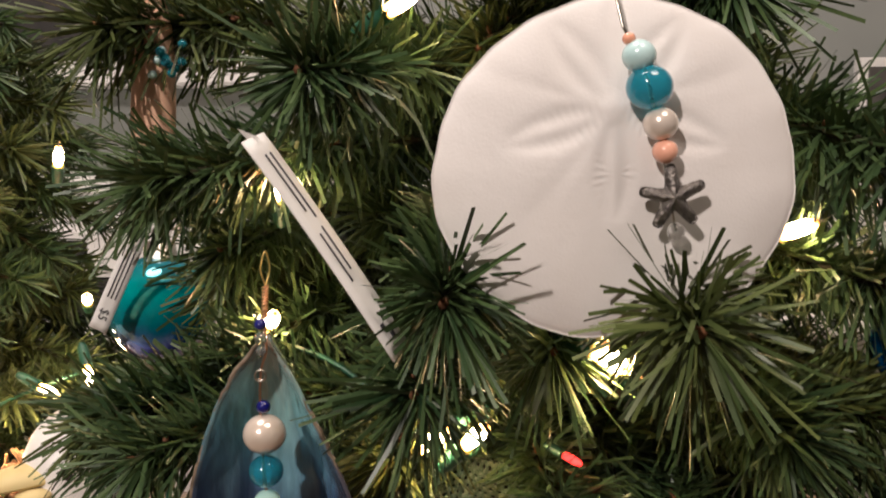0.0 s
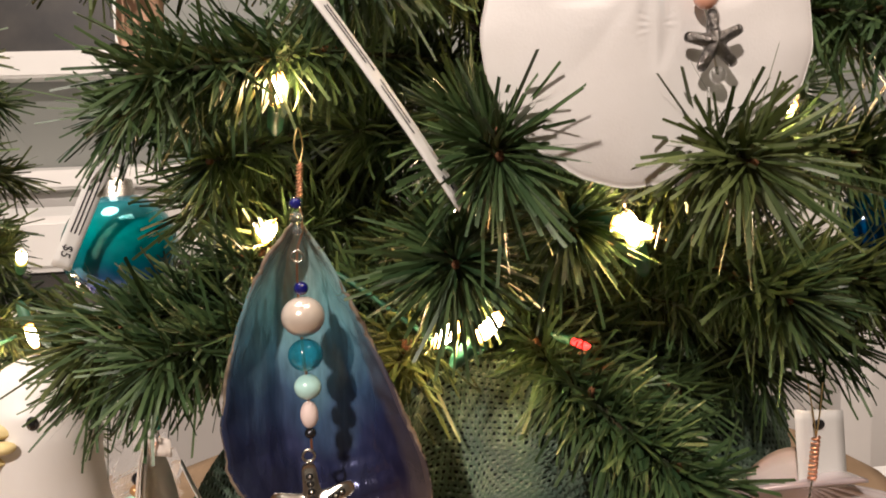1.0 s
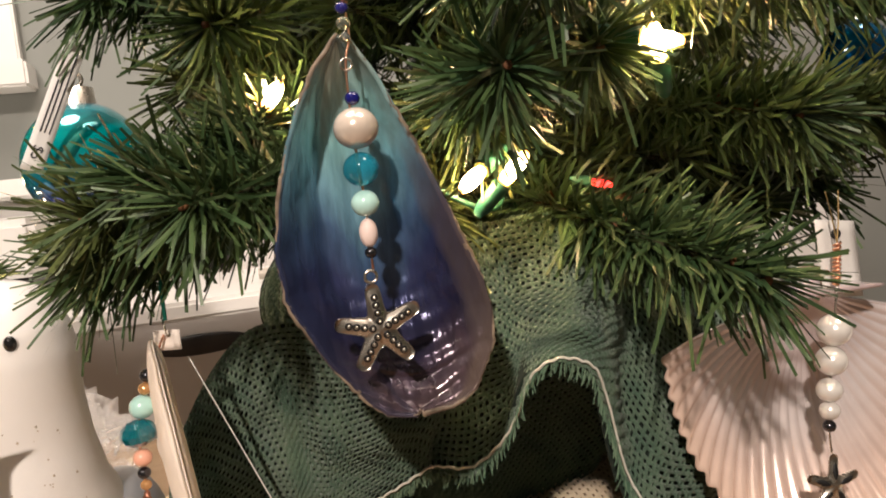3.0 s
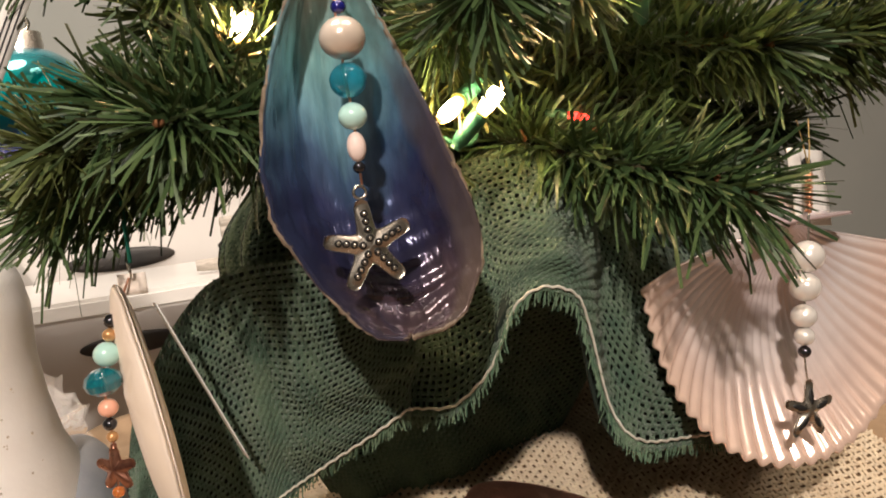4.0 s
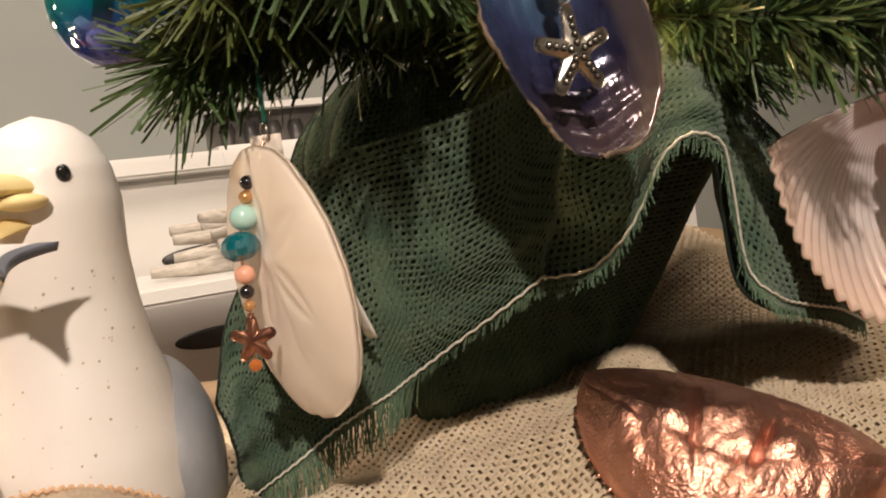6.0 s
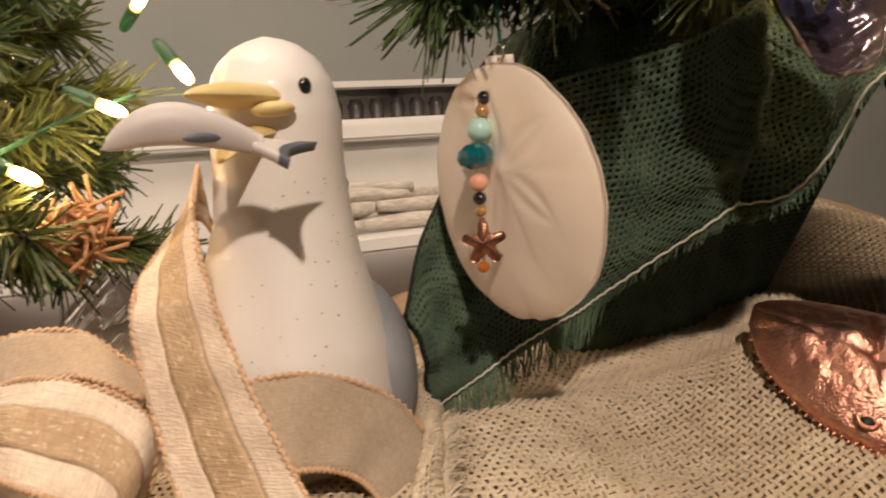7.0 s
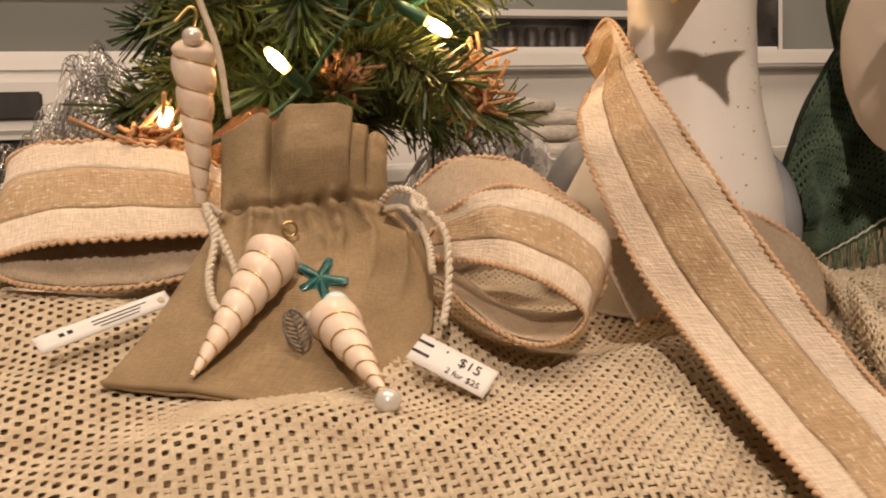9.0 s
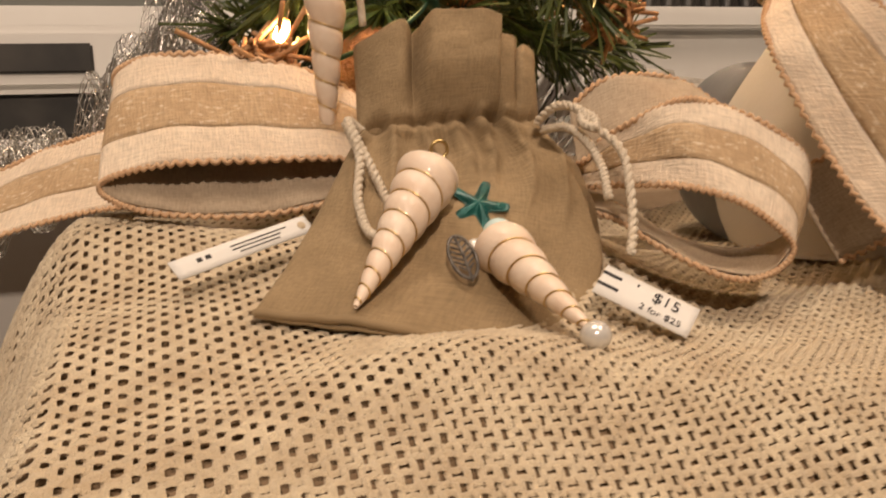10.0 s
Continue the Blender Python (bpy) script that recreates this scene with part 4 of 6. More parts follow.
def sand_dollar_mesh(name, R, seed, rz=1.0, deep=0.0005, fx=0.0, fz=0.0, turn=0.0):
    """A domed disc with the five-petalled flower pressed into its face (facing -y), and a small notch below."""
    nr, na = 46, 220
    V = []
    for side in (0, 1):
        for i in range(nr):
            s = i / (nr - 1)
            for j in range(na):
                q = 2 * math.pi * j / na
                wob = 1 + 0.012 * math.sin(3 * q + seed) + 0.005 * math.sin(7 * q + 2 * seed) + 0.003 * math.sin(11 * q + seed) + 0.003 * math.sin(23 * q) - 0.02 * math.exp(-((q - math.pi) / 0.06) ** 2)
                r = s * R * wob
                round_off = math.sqrt(max(0.0, 1 - max(0.0, (s - 0.72) / 0.28) ** 2))
                if side == 0:
                    y = -0.0016 * round_off - 0.0003 - 0.0034 * (1 - s * s)
                    px, pz = s * math.sin(q) - fx, s * math.cos(q) - fz
                    q2, s2 = math.atan2(px, pz) + turn, math.hypot(px, pz)
                    d = abs(((q2 / (2 * math.pi) * 5) % 1) - 0.5) * 2 * math.pi / 5
                    d = math.pi / 5 - d
                    across = abs(s2 * math.sin(d))
                    along = s2 * math.cos(d)
                    f0 = min(1, max(0, (along - 0.05) / 0.60))
                    half = 0.10 * math.sin(math.pi * f0 ** 0.9) ** 0.7 if 0 < f0 < 1 else 0
                    if half > 0.002:
                        inside = 1 / (1 + math.exp((across - half) / 0.018))
                        y += deep * inside * math.sin(math.pi * f0) ** 0.5 - 0.7 * deep * math.exp(-(across / (half * 0.45 + 0.004)) ** 2) * math.sin(math.pi * f0)
                        y += 0.10 * deep * math.sin(along * 150) * math.exp(-((across - half * 0.75) / 0.03) ** 2)
                    y += 0.0007 * math.exp(-(math.sin(2.5 * (q2 + math.pi / 5)) / 0.25) ** 2) * s2 * (1 - min(1, s2)) * (1 if s2 < 1 else 0)
                    y += 0.00025 * noise.noise(Vector((r * math.cos(q) * 70, r * math.sin(q) * 70, seed + 5)))
                    y -= 0.0005 * math.exp(-(s2 / 0.07) ** 2)
                    y += 0.00004 * noise.noise(Vector((r * math.cos(q) * 700, r * math.sin(q) * 700, seed)))
                else:
                    y = 0.0022 * round_off + 0.0003
                V.append((r * math.sin(q), y, r * math.cos(q) * rz))
    n = nr * na
    g = grid(None, nr, na, closed_v=True)
    F = g + [tuple(reversed([k + n for k in f])) for f in g]
    F += [((nr - 1) * na + j, (nr - 1) * na + (j + 1) % na, n + (nr - 1) * na + (j + 1) % na, n + (nr - 1) * na + j) for j in range(na)]
    return mesh_of(name, V, F)


def bead(parent, c, r, material, name="bead", label="", rz=None, facets=False):
    if facets:
        me = ball(name, c, r, r, rz or r * 0.75, 12, 6, False)
    else:
        me = ball(name, c, r, r, rz or r * 0.94, 24, 14)
    return part(name, me, material, parent, label)


def wire(parent, pts, r, material, name="wire", label="", n=40):
    return part(name, tube(name, smooth_line(pts, n), r, 7), material, parent, label)


def coil(parent, a, b2, R, turns, r, material, name="wire_coil"):
    a, b2 = np.array(a), np.array(b2)
    pts = [a + (b2 - a) * k / (turns * 12) + np.array([R * math.cos(k * math.pi / 6), R * math.sin(k * math.pi / 6), 0]) for k in range(turns * 12 + 1)]
    return part(name, tube(name, pts, r, 6), material, parent)


# white sand dollar
big = thing("sand_dollar_ornament", pose(0.0378, 0.1895, 0.2718), "white sand dollar ornament hung with beads and a pewter starfish", "ornament", "hanging shell ornaments")
o = np.array([0.0378, 0.1895, 0.2715])
part("shell", sand_dollar_mesh("shell", 0.0369, 1.0, 0.95, 0.00075, -0.02, 0.36, math.pi / 5), M_SHELLWHITE, big)
for x, z, r, mt, lb in [(0.0385, 0.2973, 0.0013, M_CORAL, "tiny rust bead"), (0.0405, 0.2941, 0.0033, M_PALEAQUA, "pale aqua bead"), (0.0426, 0.2882, 0.00455, M_AQUA, "clear aqua glass bead"),
                        (0.0449, 0.2813, 0.0034, M_PEARL, "cream pearl bead"), (0.0459, 0.276, 0.0025, M_CORAL, "coral pearl bead"), (0.0484, 0.2605, 0.0018, M_CLEAR, "clear crystal drop")]:
    bead(big, np.array([x, 0.1805, z]) - o, r, mt, label=lb)
wire(big, [np.array(p) - o for p in [(0.0368, 0.188, 0.309), (0.0360, 0.183, 0.307), (0.0372, 0.1805, 0.300), (0.0385, 0.1805, 0.2973), (0.0426, 0.1805, 0.2882), (0.0484, 0.1805, 0.2605)]], 0.0003, M_SILVER)
st = part("starfish_charm", star_mesh("starfish_charm", 0.0066, 0.17, 0.0018, lean=-0.12), M_PEWTER, big, "dark pewter starfish charm")
st.location = (0.0475 - o[0], 0.1800 - o[1], 0.2671 - o[2])
part("hanging_ribbon", box("hanging_ribbon", (0.001, 0.0035, 0.034), (0.0075, 0.004, 0.046)), M_PAPER, big, "white ribbon loop")


def label_strip(name, a, b2, w, label, group, marks, curl=0.0, thick=0.0003, facing=(0, -1, 0.2)):
    """A paper strip from a to b2, with printed marks given as (start, length, offset, height) in parts of its length and width."""
    a, b2 = Vector(a), Vector(b2)
    ax = (b2 - a)
    ln = ax.length
    ax.normalize()
    up = Vector(facing).cross(ax).normalized()
    nrm = ax.cross(up).normalized()
    m = Matrix.Translation(a) @ Matrix((ax, up, nrm)).transposed().to_4x4()
    t = thing(name, m, label, "price tag", group)
    bend = lambda s: curl * 4 * s * (1 - s)
    part("paper", sheet("paper", lambda u, v: (u * ln, (v - 0.5) * w, bend(u)), 16, 4, thick), M_PAPER, t)
    for s0, l0, off, h in marks:
        part("printed_bar", sheet("printed_bar", lambda u, v: ((s0 + l0 * u) * ln, (off + (v - 0.5) * h) * w, bend(s0 + l0 * u) + thick * 0.9), 10, 2, 0.0001), M_INK, t)
    return t, m, ln


def words(parent, text, size, x, y, z, rot=0.0):
    cu = bpy.data.curves.new("print", "FONT")
    cu.body, cu.size, cu.extrude = text, size, 0.00002
    cu.materials.append(M_INK)
    ob = new("print", cu)
    ob.parent = parent
    ob.matrix_local = pose(x, y, z, 0, 0, rot)
    return ob


label_strip("price_tag", (-0.0339, 0.1810, 0.2795), (-0.0057, 0.1830, 0.2362), 0.0088, "white printed paper price strip among the needles", "paper price tags",
            [(0.08, 0.30, 0.18, 0.06), (0.08, 0.26, -0.04, 0.06), (0.42, 0.20, 0.14, 0.06), (0.44, 0.22, -0.1, 0.06), (0.82, 0.025, 0.15, 0.18), (0.86, 0.025, -0.1, 0.18), (0.91, 0.025, 0.1, 0.18)], curl=0.0005, facing=(0.77, -0.34, 0.50))
part("folded_corner", mesh_of("folded_corner", [(-0.0367, 0.1805, 0.2812), (-0.0335, 0.1815, 0.2772), (-0.0325, 0.1805, 0.2795), (-0.0345, 0.1835, 0.2795)], [(0, 1, 2), (0, 2, 3), (0, 3, 1), (1, 3, 2)], False), M_PAPER,
     tagged(thing("paper_scrap"), "small folded white paper corner among the needles", "paper"))

# mussel
mus = thing("mussel_ornament", pose(-0.0365, 0.212, 0.187), "blue-violet mussel shell ornament with pearl, glass beads and a silver starfish", "ornament", "hanging shell ornaments")
o = np.array([-0.0365, 0.212, 0.187])


MZ = [0.2316, 0.2248, 0.2164, 0.2079, 0.1968, 0.1842, 0.1738, 0.1653, 0.1566, 0.1461, 0.1430, 0.1417]
MLEFT = [-0.0409, -0.0468, -0.0515, -0.0550, -0.0583, -0.0603, -0.0597, -0.0560, -0.0509, -0.0430, -0.0392, -0.0320]
MRIGHT = [-0.0394, -0.0348, -0.0304, -0.0265, -0.0219, -0.0169, -0.0131, -0.0111, -0.0112, -0.0165, -0.0205, -0.0300]


def mussel(u, v):
    """u across from one edge to the other, v down from the pointed end."""
    s = 1 - (1 - v) ** 1.35 if v > 0.5 else v * (1 - 0.5 ** 1.35) / 0.5
    z = 0.2316 - 0.0899 * s
    lf, rt2 = np.interp(-z, [-k for k in MZ], MLEFT), np.interp(-z, [-k for k in MZ], MRIGHT)
    q = 2 * u - 1
    cx = lf * 0.45 + rt2 * 0.55
    x = cx + ((cx - lf) * q if q < 0 else (rt2 - cx) * q)
    depth = 0.0165 * math.sin(math.pi * min(1, 0.05 + s ** 0.85 * 0.93)) ** 0.65
    y = depth * (1 - abs(q) ** 2.4)
    y += 0.0005 * math.sin((s + 0.10 * q * q) * 110) * max(0, s - 0.55) * 2.5 * (1 - q * q) + 0.0009 * math.exp(-((s + 0.10 * q * q - 0.92) / 0.015) ** 2) * (1 - q * q)
    y += 0.0016 * math.exp(-((q + 0.42 + 0.1 * s) / 0.10) ** 2) * math.sin(math.pi * s) ** 0.6 - 0.0009 * math.exp(-((q + 0.2) / 0.1) ** 2) * math.sin(math.pi * s)
    y += 0.0007 * noise.noise(Vector((x * 190, s * 5, 1))) * (1 - q * q) + 0.00025 * noise.noise(Vector((x * 700, s * 12, 4)))
    edge = 0.0004 * noise.noise(Vector((q * 6, s * 14, 9)))
    return (x - o[0] + edge, y, z - o[2] + edge, u, s + 0.13 * q * q * math.sin(math.pi * s) + (0.10 * q if q > 0 else 0.0) - 0.07 * (q > 0.5) * (q - 0.5))


part("shell", sheet("shell", mussel, 56, 90, 0.0009), M_MUSSEL, mus, "iridescent turquoise to violet nacre")
rim_pts = [mussel(0, k / 60) for k in range(61)] + [mussel(k / 20, 1) for k in range(1, 20)] + [mussel(1, 1 - k / 60) for k in range(61)]
part("rim", tube("rim", [np.array(p[:3]) + np.array([0.0002 * math.sin(k * 3.3), 0.0003, 0.0003 * math.sin(k * 1.9)]) for k, p in enumerate(rim_pts)], lambda s: 0.00042 + 0.0002 * math.sin(s * 57), 6), M_MUSSELRIM, mus, "brown flaking shell edge")
for z, r, mt, lb, rz in [(0.2365, 0.0015, M_COBALT, "cobalt seed bead", None), (0.2332, 0.0016, M_CLEAR, "clear crystal bead", None), (0.2302, 0.0012, M_CLEAR, "clear crystal bead", None), (0.2168, 0.0017, M_COBALT, "cobalt seed bead", None),
                         (0.2102, 0.0051, M_PEARL, "large cream pearl", 0.0047), (0.2011, 0.0041, M_AQUA, "clear aqua glass bead", None), (0.1934, 0.0032, M_MINT, "mint green bead", None),
                         (0.1867, 0.0021, M_PINK, "pale pink oval bead", 0.0033), (0.1822, 0.0014, M_HEMATITE, "grey hematite bead", None)]:
    bead(mus, np.array([-0.0396 - 0.008 * max(0, z - 0.195), 0.2085, z]) - o, r, mt, label=lb, rz=rz)
wire(mus, [np.array(p) - o for p in [(-0.039, 0.2088, 0.2365), (-0.0388, 0.209, 0.2302), (-0.0403, 0.2088, 0.2243), (-0.0405, 0.2085, 0.2102), (-0.0396, 0.2085, 0.1934), (-0.0395, 0.2085, 0.178)]], 0.0003, M_COPPERWIRE)
coil(mus, np.array([-0.0390, 0.209, 0.2378]) - o, np.array([-0.0385, 0.209, 0.2455]) - o, 0.0006, 10, 0.00028, M_COPPERWIRE)
part("wire_loop", torus("wire_loop", np.array([-0.0403, 0.2085, 0.2243]) - o, 0.0013, 0.00028), M_SILVER, mus)
part("jump_ring", torus("jump_ring", np.array([-0.0403, 0.2082, 0.1768]) - o, 0.0014, 0.00035), M_SILVER, mus)
wire(mus, [np.array(p) - o for p in [(-0.0385, 0.209, 0.2455), (-0.0395, 0.209, 0.2495), (-0.0384, 0.2095, 0.2535), (-0.0376, 0.210, 0.2495), (-0.0384, 0.209, 0.2455)]], 0.00022, M_GOLDWIRE, "hook", "thin gold hanging wire")
st = part("starfish_charm", star_mesh("starfish_charm", 0.0104, 0.17, 0.0013, lean=-0.09), M_SILVER, mus, "silver starfish charm with ring studs")
st.location = (-0.0397 - o[0], 0.2078 - o[1], 0.1648 - o[2])
for k in range(5):
    a = 2 * math.pi * k / 5 - 0.09
    for d in (0.0019, 0.0038, 0.0056, 0.0073):
        f = d / 0.0104
        c = (d * math.sin(a), -0.0013 * (1 - f ** 2.4) * (0.6 + 0.4 * (1 - f)) - 0.0004, d * math.cos(a))
        part("stud_ring", torus("stud_ring", c, 0.00068, 0.00024, seg=12, sides=5), M_OXIDE, st)
        part("stud", ball("stud", (c[0], c[1] - 0.0002, c[2]), 0.00045, seg=8, rings=5), M_SILVER, st)

# scallop
fan = thing("scallop_ornament", pose(0.0935, 0.2195, 0.152, 0, 0, 0), "lavender-pink pearly scallop shell ornament with white pearls and a silver starfish", "ornament", "hanging shell ornaments")
o = np.array([0.0935, 0.2195, 0.152])


def scallop(u, v):
    """u round the fan, v from the hinge to the rim."""
    a = math.radians(-76 + 152 * u)
    R = 0.0735 - 0.0195 * abs(math.sin(a)) ** 2.5
    rib = math.cos(a * 72)
    r = v * R * (1 + 0.012 * rib * v)
    depth = 0.017 * math.sin(math.pi * min(1, 0.12 + 0.88 * v)) ** 0.9 * (0.35 + 0.65 * math.cos(a * 0.95))
    y = depth + 0.00024 * rib * min(1, v * 1.6) + 0.011 * v * abs(math.sin(a)) ** 1.2 * (a < 0) + 0.004 * v
    return (r * math.sin(a) * 0.87, y, -r * math.cos(a) - 0.0005, u, v)


part("shell", sheet("shell", scallop, 340, 36, 0.0009), M_SCALLOP, fan, "pearly ribbed shell")
part("hinge_plate", sheet("hinge_plate", lambda u, v: ((u - 0.5) * 0.034 * (1 - 0.25 * v), -0.001 + 0.012 * v, 0.0002 + 0.0065 * math.sin(math.pi * u) * v ** 1.2), 24, 8, 0.0009), M_SCALLOP, fan, "folded hinge ears")
for x, z, r, mt, lb in [(0.0915, 0.1419, 0.0049, M_PEARL_WHITE, "white pearl bead"), (0.0900, 0.1333, 0.0045, M_PEARL_WHITE, "white pearl bead"), (0.0887, 0.1250, 0.0037, M_PEARL_WHITE, "white pearl bead"),
                        (0.0884, 0.1191, 0.0029, M_PEARL_WHITE, "small white pearl bead"), (0.0880, 0.1146, 0.0019, M_HEMATITE, "dark hematite bead")]:
    bead(fan, np.array([x, 0.2175, z]) - o, r, mt, label=lb)
coil(fan, np.array([0.0932, 0.2175, 0.1545]) - o, np.array([0.0942, 0.2175, 0.1665]) - o, 0.0009, 10, 0.0004, M_COPPERWIRE)
wire(fan, [np.array(p) - o for p in [(0.0932, 0.2175, 0.1545), (0.0918, 0.2172, 0.146), (0.0900, 0.2175, 0.1333), (0.0880, 0.2175, 0.1146), (0.0882, 0.2175, 0.1065)]], 0.0003, M_SILVER)
wire(fan, [np.array(p) - o for p in [(0.0942, 0.2175, 0.1665), (0.0935, 0.218, 0.173), (0.0925, 0.219, 0.181)]], 0.0002, M_GOLDWIRE, "hook", "thin gold hanging wire")
wire(fan, [np.array(p) - o for p in [(0.0942, 0.2175, 0.1665), (0.0955, 0.218, 0.173), (0.0968, 0.219, 0.181)]], 0.0002, M_GOLDWIRE, "hook", "thin gold hanging wire")
st = part("starfish_charm", star_mesh("starfish_charm", 0.0090, 0.16, 0.0012, lean=0.1), M_SILVER, fan, "open silver starfish charm")
st.location = (0.0874 - o[0], 0.217 - o[1], 0.0975 - o[2])
for k in range(5):
    a = 2 * math.pi * k / 5 + 0.1
    part("dark_inlay", sheet("dark_inlay", lambda u, v: ((0.002 + 0.0046 * u) * math.sin(a) + (v - 0.5) * 0.0017 * math.sin(math.pi * (0.1 + 0.8 * u)) * math.cos(a), -0.00145 + 0.0007 * u, (0.002 + 0.0046 * u) * math.cos(a) - (v - 0.5) * 0.0017 * math.sin(math.pi * (0.1 + 0.8 * u)) * math.sin(a)), 8, 3, 0.0003), M_OXIDE, st, "dark recess")
ft = thing("hang_tag", None, "plain white paper hang tag with a punched hole behind the scallop", "price tag", "paper price tags")
part("paper", sheet("paper", lambda u, v: (0.0895 + 0.0168 * u + 0.0018 * v, 0.2205 + 0.004 * u, 0.1735 - 0.0225 * v - 0.0026 * u), 6, 8, 0.0003), M_PAPER, ft)
part("punched_hole", ball("punched_hole", (0.0975, 0.2217, 0.1683), 0.0018, 0.0004, 0.0015), M_OXIDE, ft)

# cream sand dollar
dm = pose(-0.0892, 0.281, 0.1192, 0, -6, 0) @ pose(0, 0, 0, 0, 0, -86)
oval = thing("sand_dollar_ornament", dm, "cream sand dollar ornament with mixed beads and a copper starfish", "ornament", "hanging shell ornaments")
part("shell", sand_dollar_mesh("shell", 0.0400, 2.3, 0.955, 0.00065, 0.1, 0.22, 0.2), M_SHELLCREAM, oval)
inv = dm.inverted()


def loc(p):
    return np.array(inv @ Vector(p))


for x, z, r, mt, lb, fc in [(-0.0958, 0.1478, 0.0021, M_HEMATITE, "grey hematite bead", False), (-0.0968, 0.1440, 0.0020, M_GOLDBEAD, "bronze pearl bead", False), (-0.0983, 0.1388, 0.0037, M_MINT, "mint pearl bead", False),
                            (-0.1003, 0.1313, 0.0054, M_TEAL, "faceted teal glass bead", True), (-0.1001, 0.1238, 0.0028, M_CORAL, "coral pearl bead", False), (-0.1003, 0.1192, 0.0020, M_HEMATITE, "grey hematite bead", False),
                            (-0.1002, 0.1155, 0.0017, M_GOLDBEAD, "bronze pearl bead", False), (-0.1009, 0.0995, 0.0018, M_AMBER, "amber glass bead", False)]:
    bead(oval, loc((x, 0.2805, z)), r, mt, label=lb, facets=fc)
wire(oval, [loc(p) for p in [(-0.0895, 0.2808, 0.1590), (-0.0925, 0.2805, 0.1530), (-0.0958, 0.2805, 0.1478), (-0.0983, 0.2805, 0.1388), (-0.1003, 0.2805, 0.1313), (-0.1002, 0.2805, 0.1155), (-0.1008, 0.2805, 0.099)]], 0.00035, M_COPPERWIRE)
st = part("starfish_charm", star_mesh("starfish_charm", 0.0066, 0.22, 0.0014), M_COPPER, oval, "dark copper starfish charm")
st.matrix_local = inv @ pose(-0.1004, 0.2800, 0.1063, 0, 0, -38)
part("charm_bail", tube("charm_bail", [loc((-0.1003, 0.2803, 0.1135)), loc((-0.1003, 0.2803, 0.1085))], 0.0009, 8), M_COPPER, oval)
part("hanging_ring", torus("hanging_ring", loc((-0.0890, 0.281, 0.1610)), 0.0022, 0.0003), M_SILVER, oval)
wire(oval, [loc(p) for p in [(-0.0885, 0.281, 0.163), (-0.0885, 0.281, 0.175), (-0.088, 0.281, 0.2)]], 0.0006, mat("green_thread", (0.0, 0.12, 0.08), rough=0.6), "thread", "dark green hanging thread")
part("paper_tab", sheet("paper_tab", lambda u, v: tuple(loc((-0.0925 + 0.0075 * u, 0.2835 - 0.0035 * u, 0.1600 - 0.006 * v))), 4, 4, 0.0003), M_SHELLCREAM, oval, "small cream paper tab")
label_strip("price_tag", (-0.0835, 0.286, 0.150), (-0.0640, 0.2875, 0.099), 0.0065, "thin white paper strip hanging edge-on behind the cream sand dollar", "paper price tags", [], facing=(1, 0.12, 0.2))

# glass bauble with its tag
def bauble(c, r, material, label):
    b = thing("glass_bauble", pose(*c), label, "bauble", "glass baubles")
    part("ball", ball("ball", (0, 0, 0), r, seg=40, rings=26), material, b)
    part("cap", rings_mesh("cap", [(0, 0, r * 0.93, r * 0.30, r * 0.30), (0, 0, r * 1.22, r * 0.28, r * 0.28), (0, 0, r * 1.24, r * 0.2, r * 0.2)], 20), M_SILVER, b, "silver cap")
    part("loop", torus("loop", (0, 0, r * 1.36), r * 0.12, r * 0.035), M_SILVER, b)


bauble((-0.1105, 0.349, 0.2130), 0.0215, M_BAUBLE, "iridescent teal and cobalt blown-glass bauble with silver cap")
bauble((0.1305, 0.247, 0.2215), 0.0105, M_BLUEBAUBLE, "deep blue blown-glass bauble with silver cap")
tg, tm, tl = label_strip("price_tag", (-0.1045, 0.316, 0.2500), (-0.1240, 0.3180, 0.2110), 0.0066, "white printed five-dollar price strip in front of the bauble", "paper price tags",
                         [(0.08, 0.62, 0.22, 0.07), (0.2, 0.5, 0.0, 0.07), (0.3, 0.4, -0.2, 0.07)], facing=(0.1, -1, 0.1))
words(tg, "$5", 0.0046, tl * 0.80, -0.0016, 0.0004)

# peach shell
pe = thing("peach_shell_ornament", None, "peach-orange shell ornament with a cluster of aqua beads", "ornament", "hanging shell ornaments")
part("shell", rings_mesh("shell", [(-0.080, 0.262, 0.268, 0.0012, 0.001), (-0.081, 0.262, 0.272, 0.0045, 0.003), (-0.081, 0.262, 0.282, 0.0065, 0.0045), (-0.0800, 0.262, 0.298, 0.0062, 0.005), (-0.079, 0.262, 0.312, 0.0045, 0.004), (-0.0785, 0.262, 0.324, 0.001, 0.001)], 24), M_PEACH, pe)
rb = random.Random(9)
for k in range(12):
    bead(pe, (-0.0735 + rb.gauss(0, 0.0021), 0.2555 + rb.gauss(0, 0.001), 0.3005 + rb.gauss(0, 0.0024)), 0.0013, M_AQUA if k % 3 else M_PALEAQUA, label="aqua glass bead")
bead(pe, (-0.0768, 0.2560, 0.2765), 0.0013, M_COBALT, label="cobalt bead")


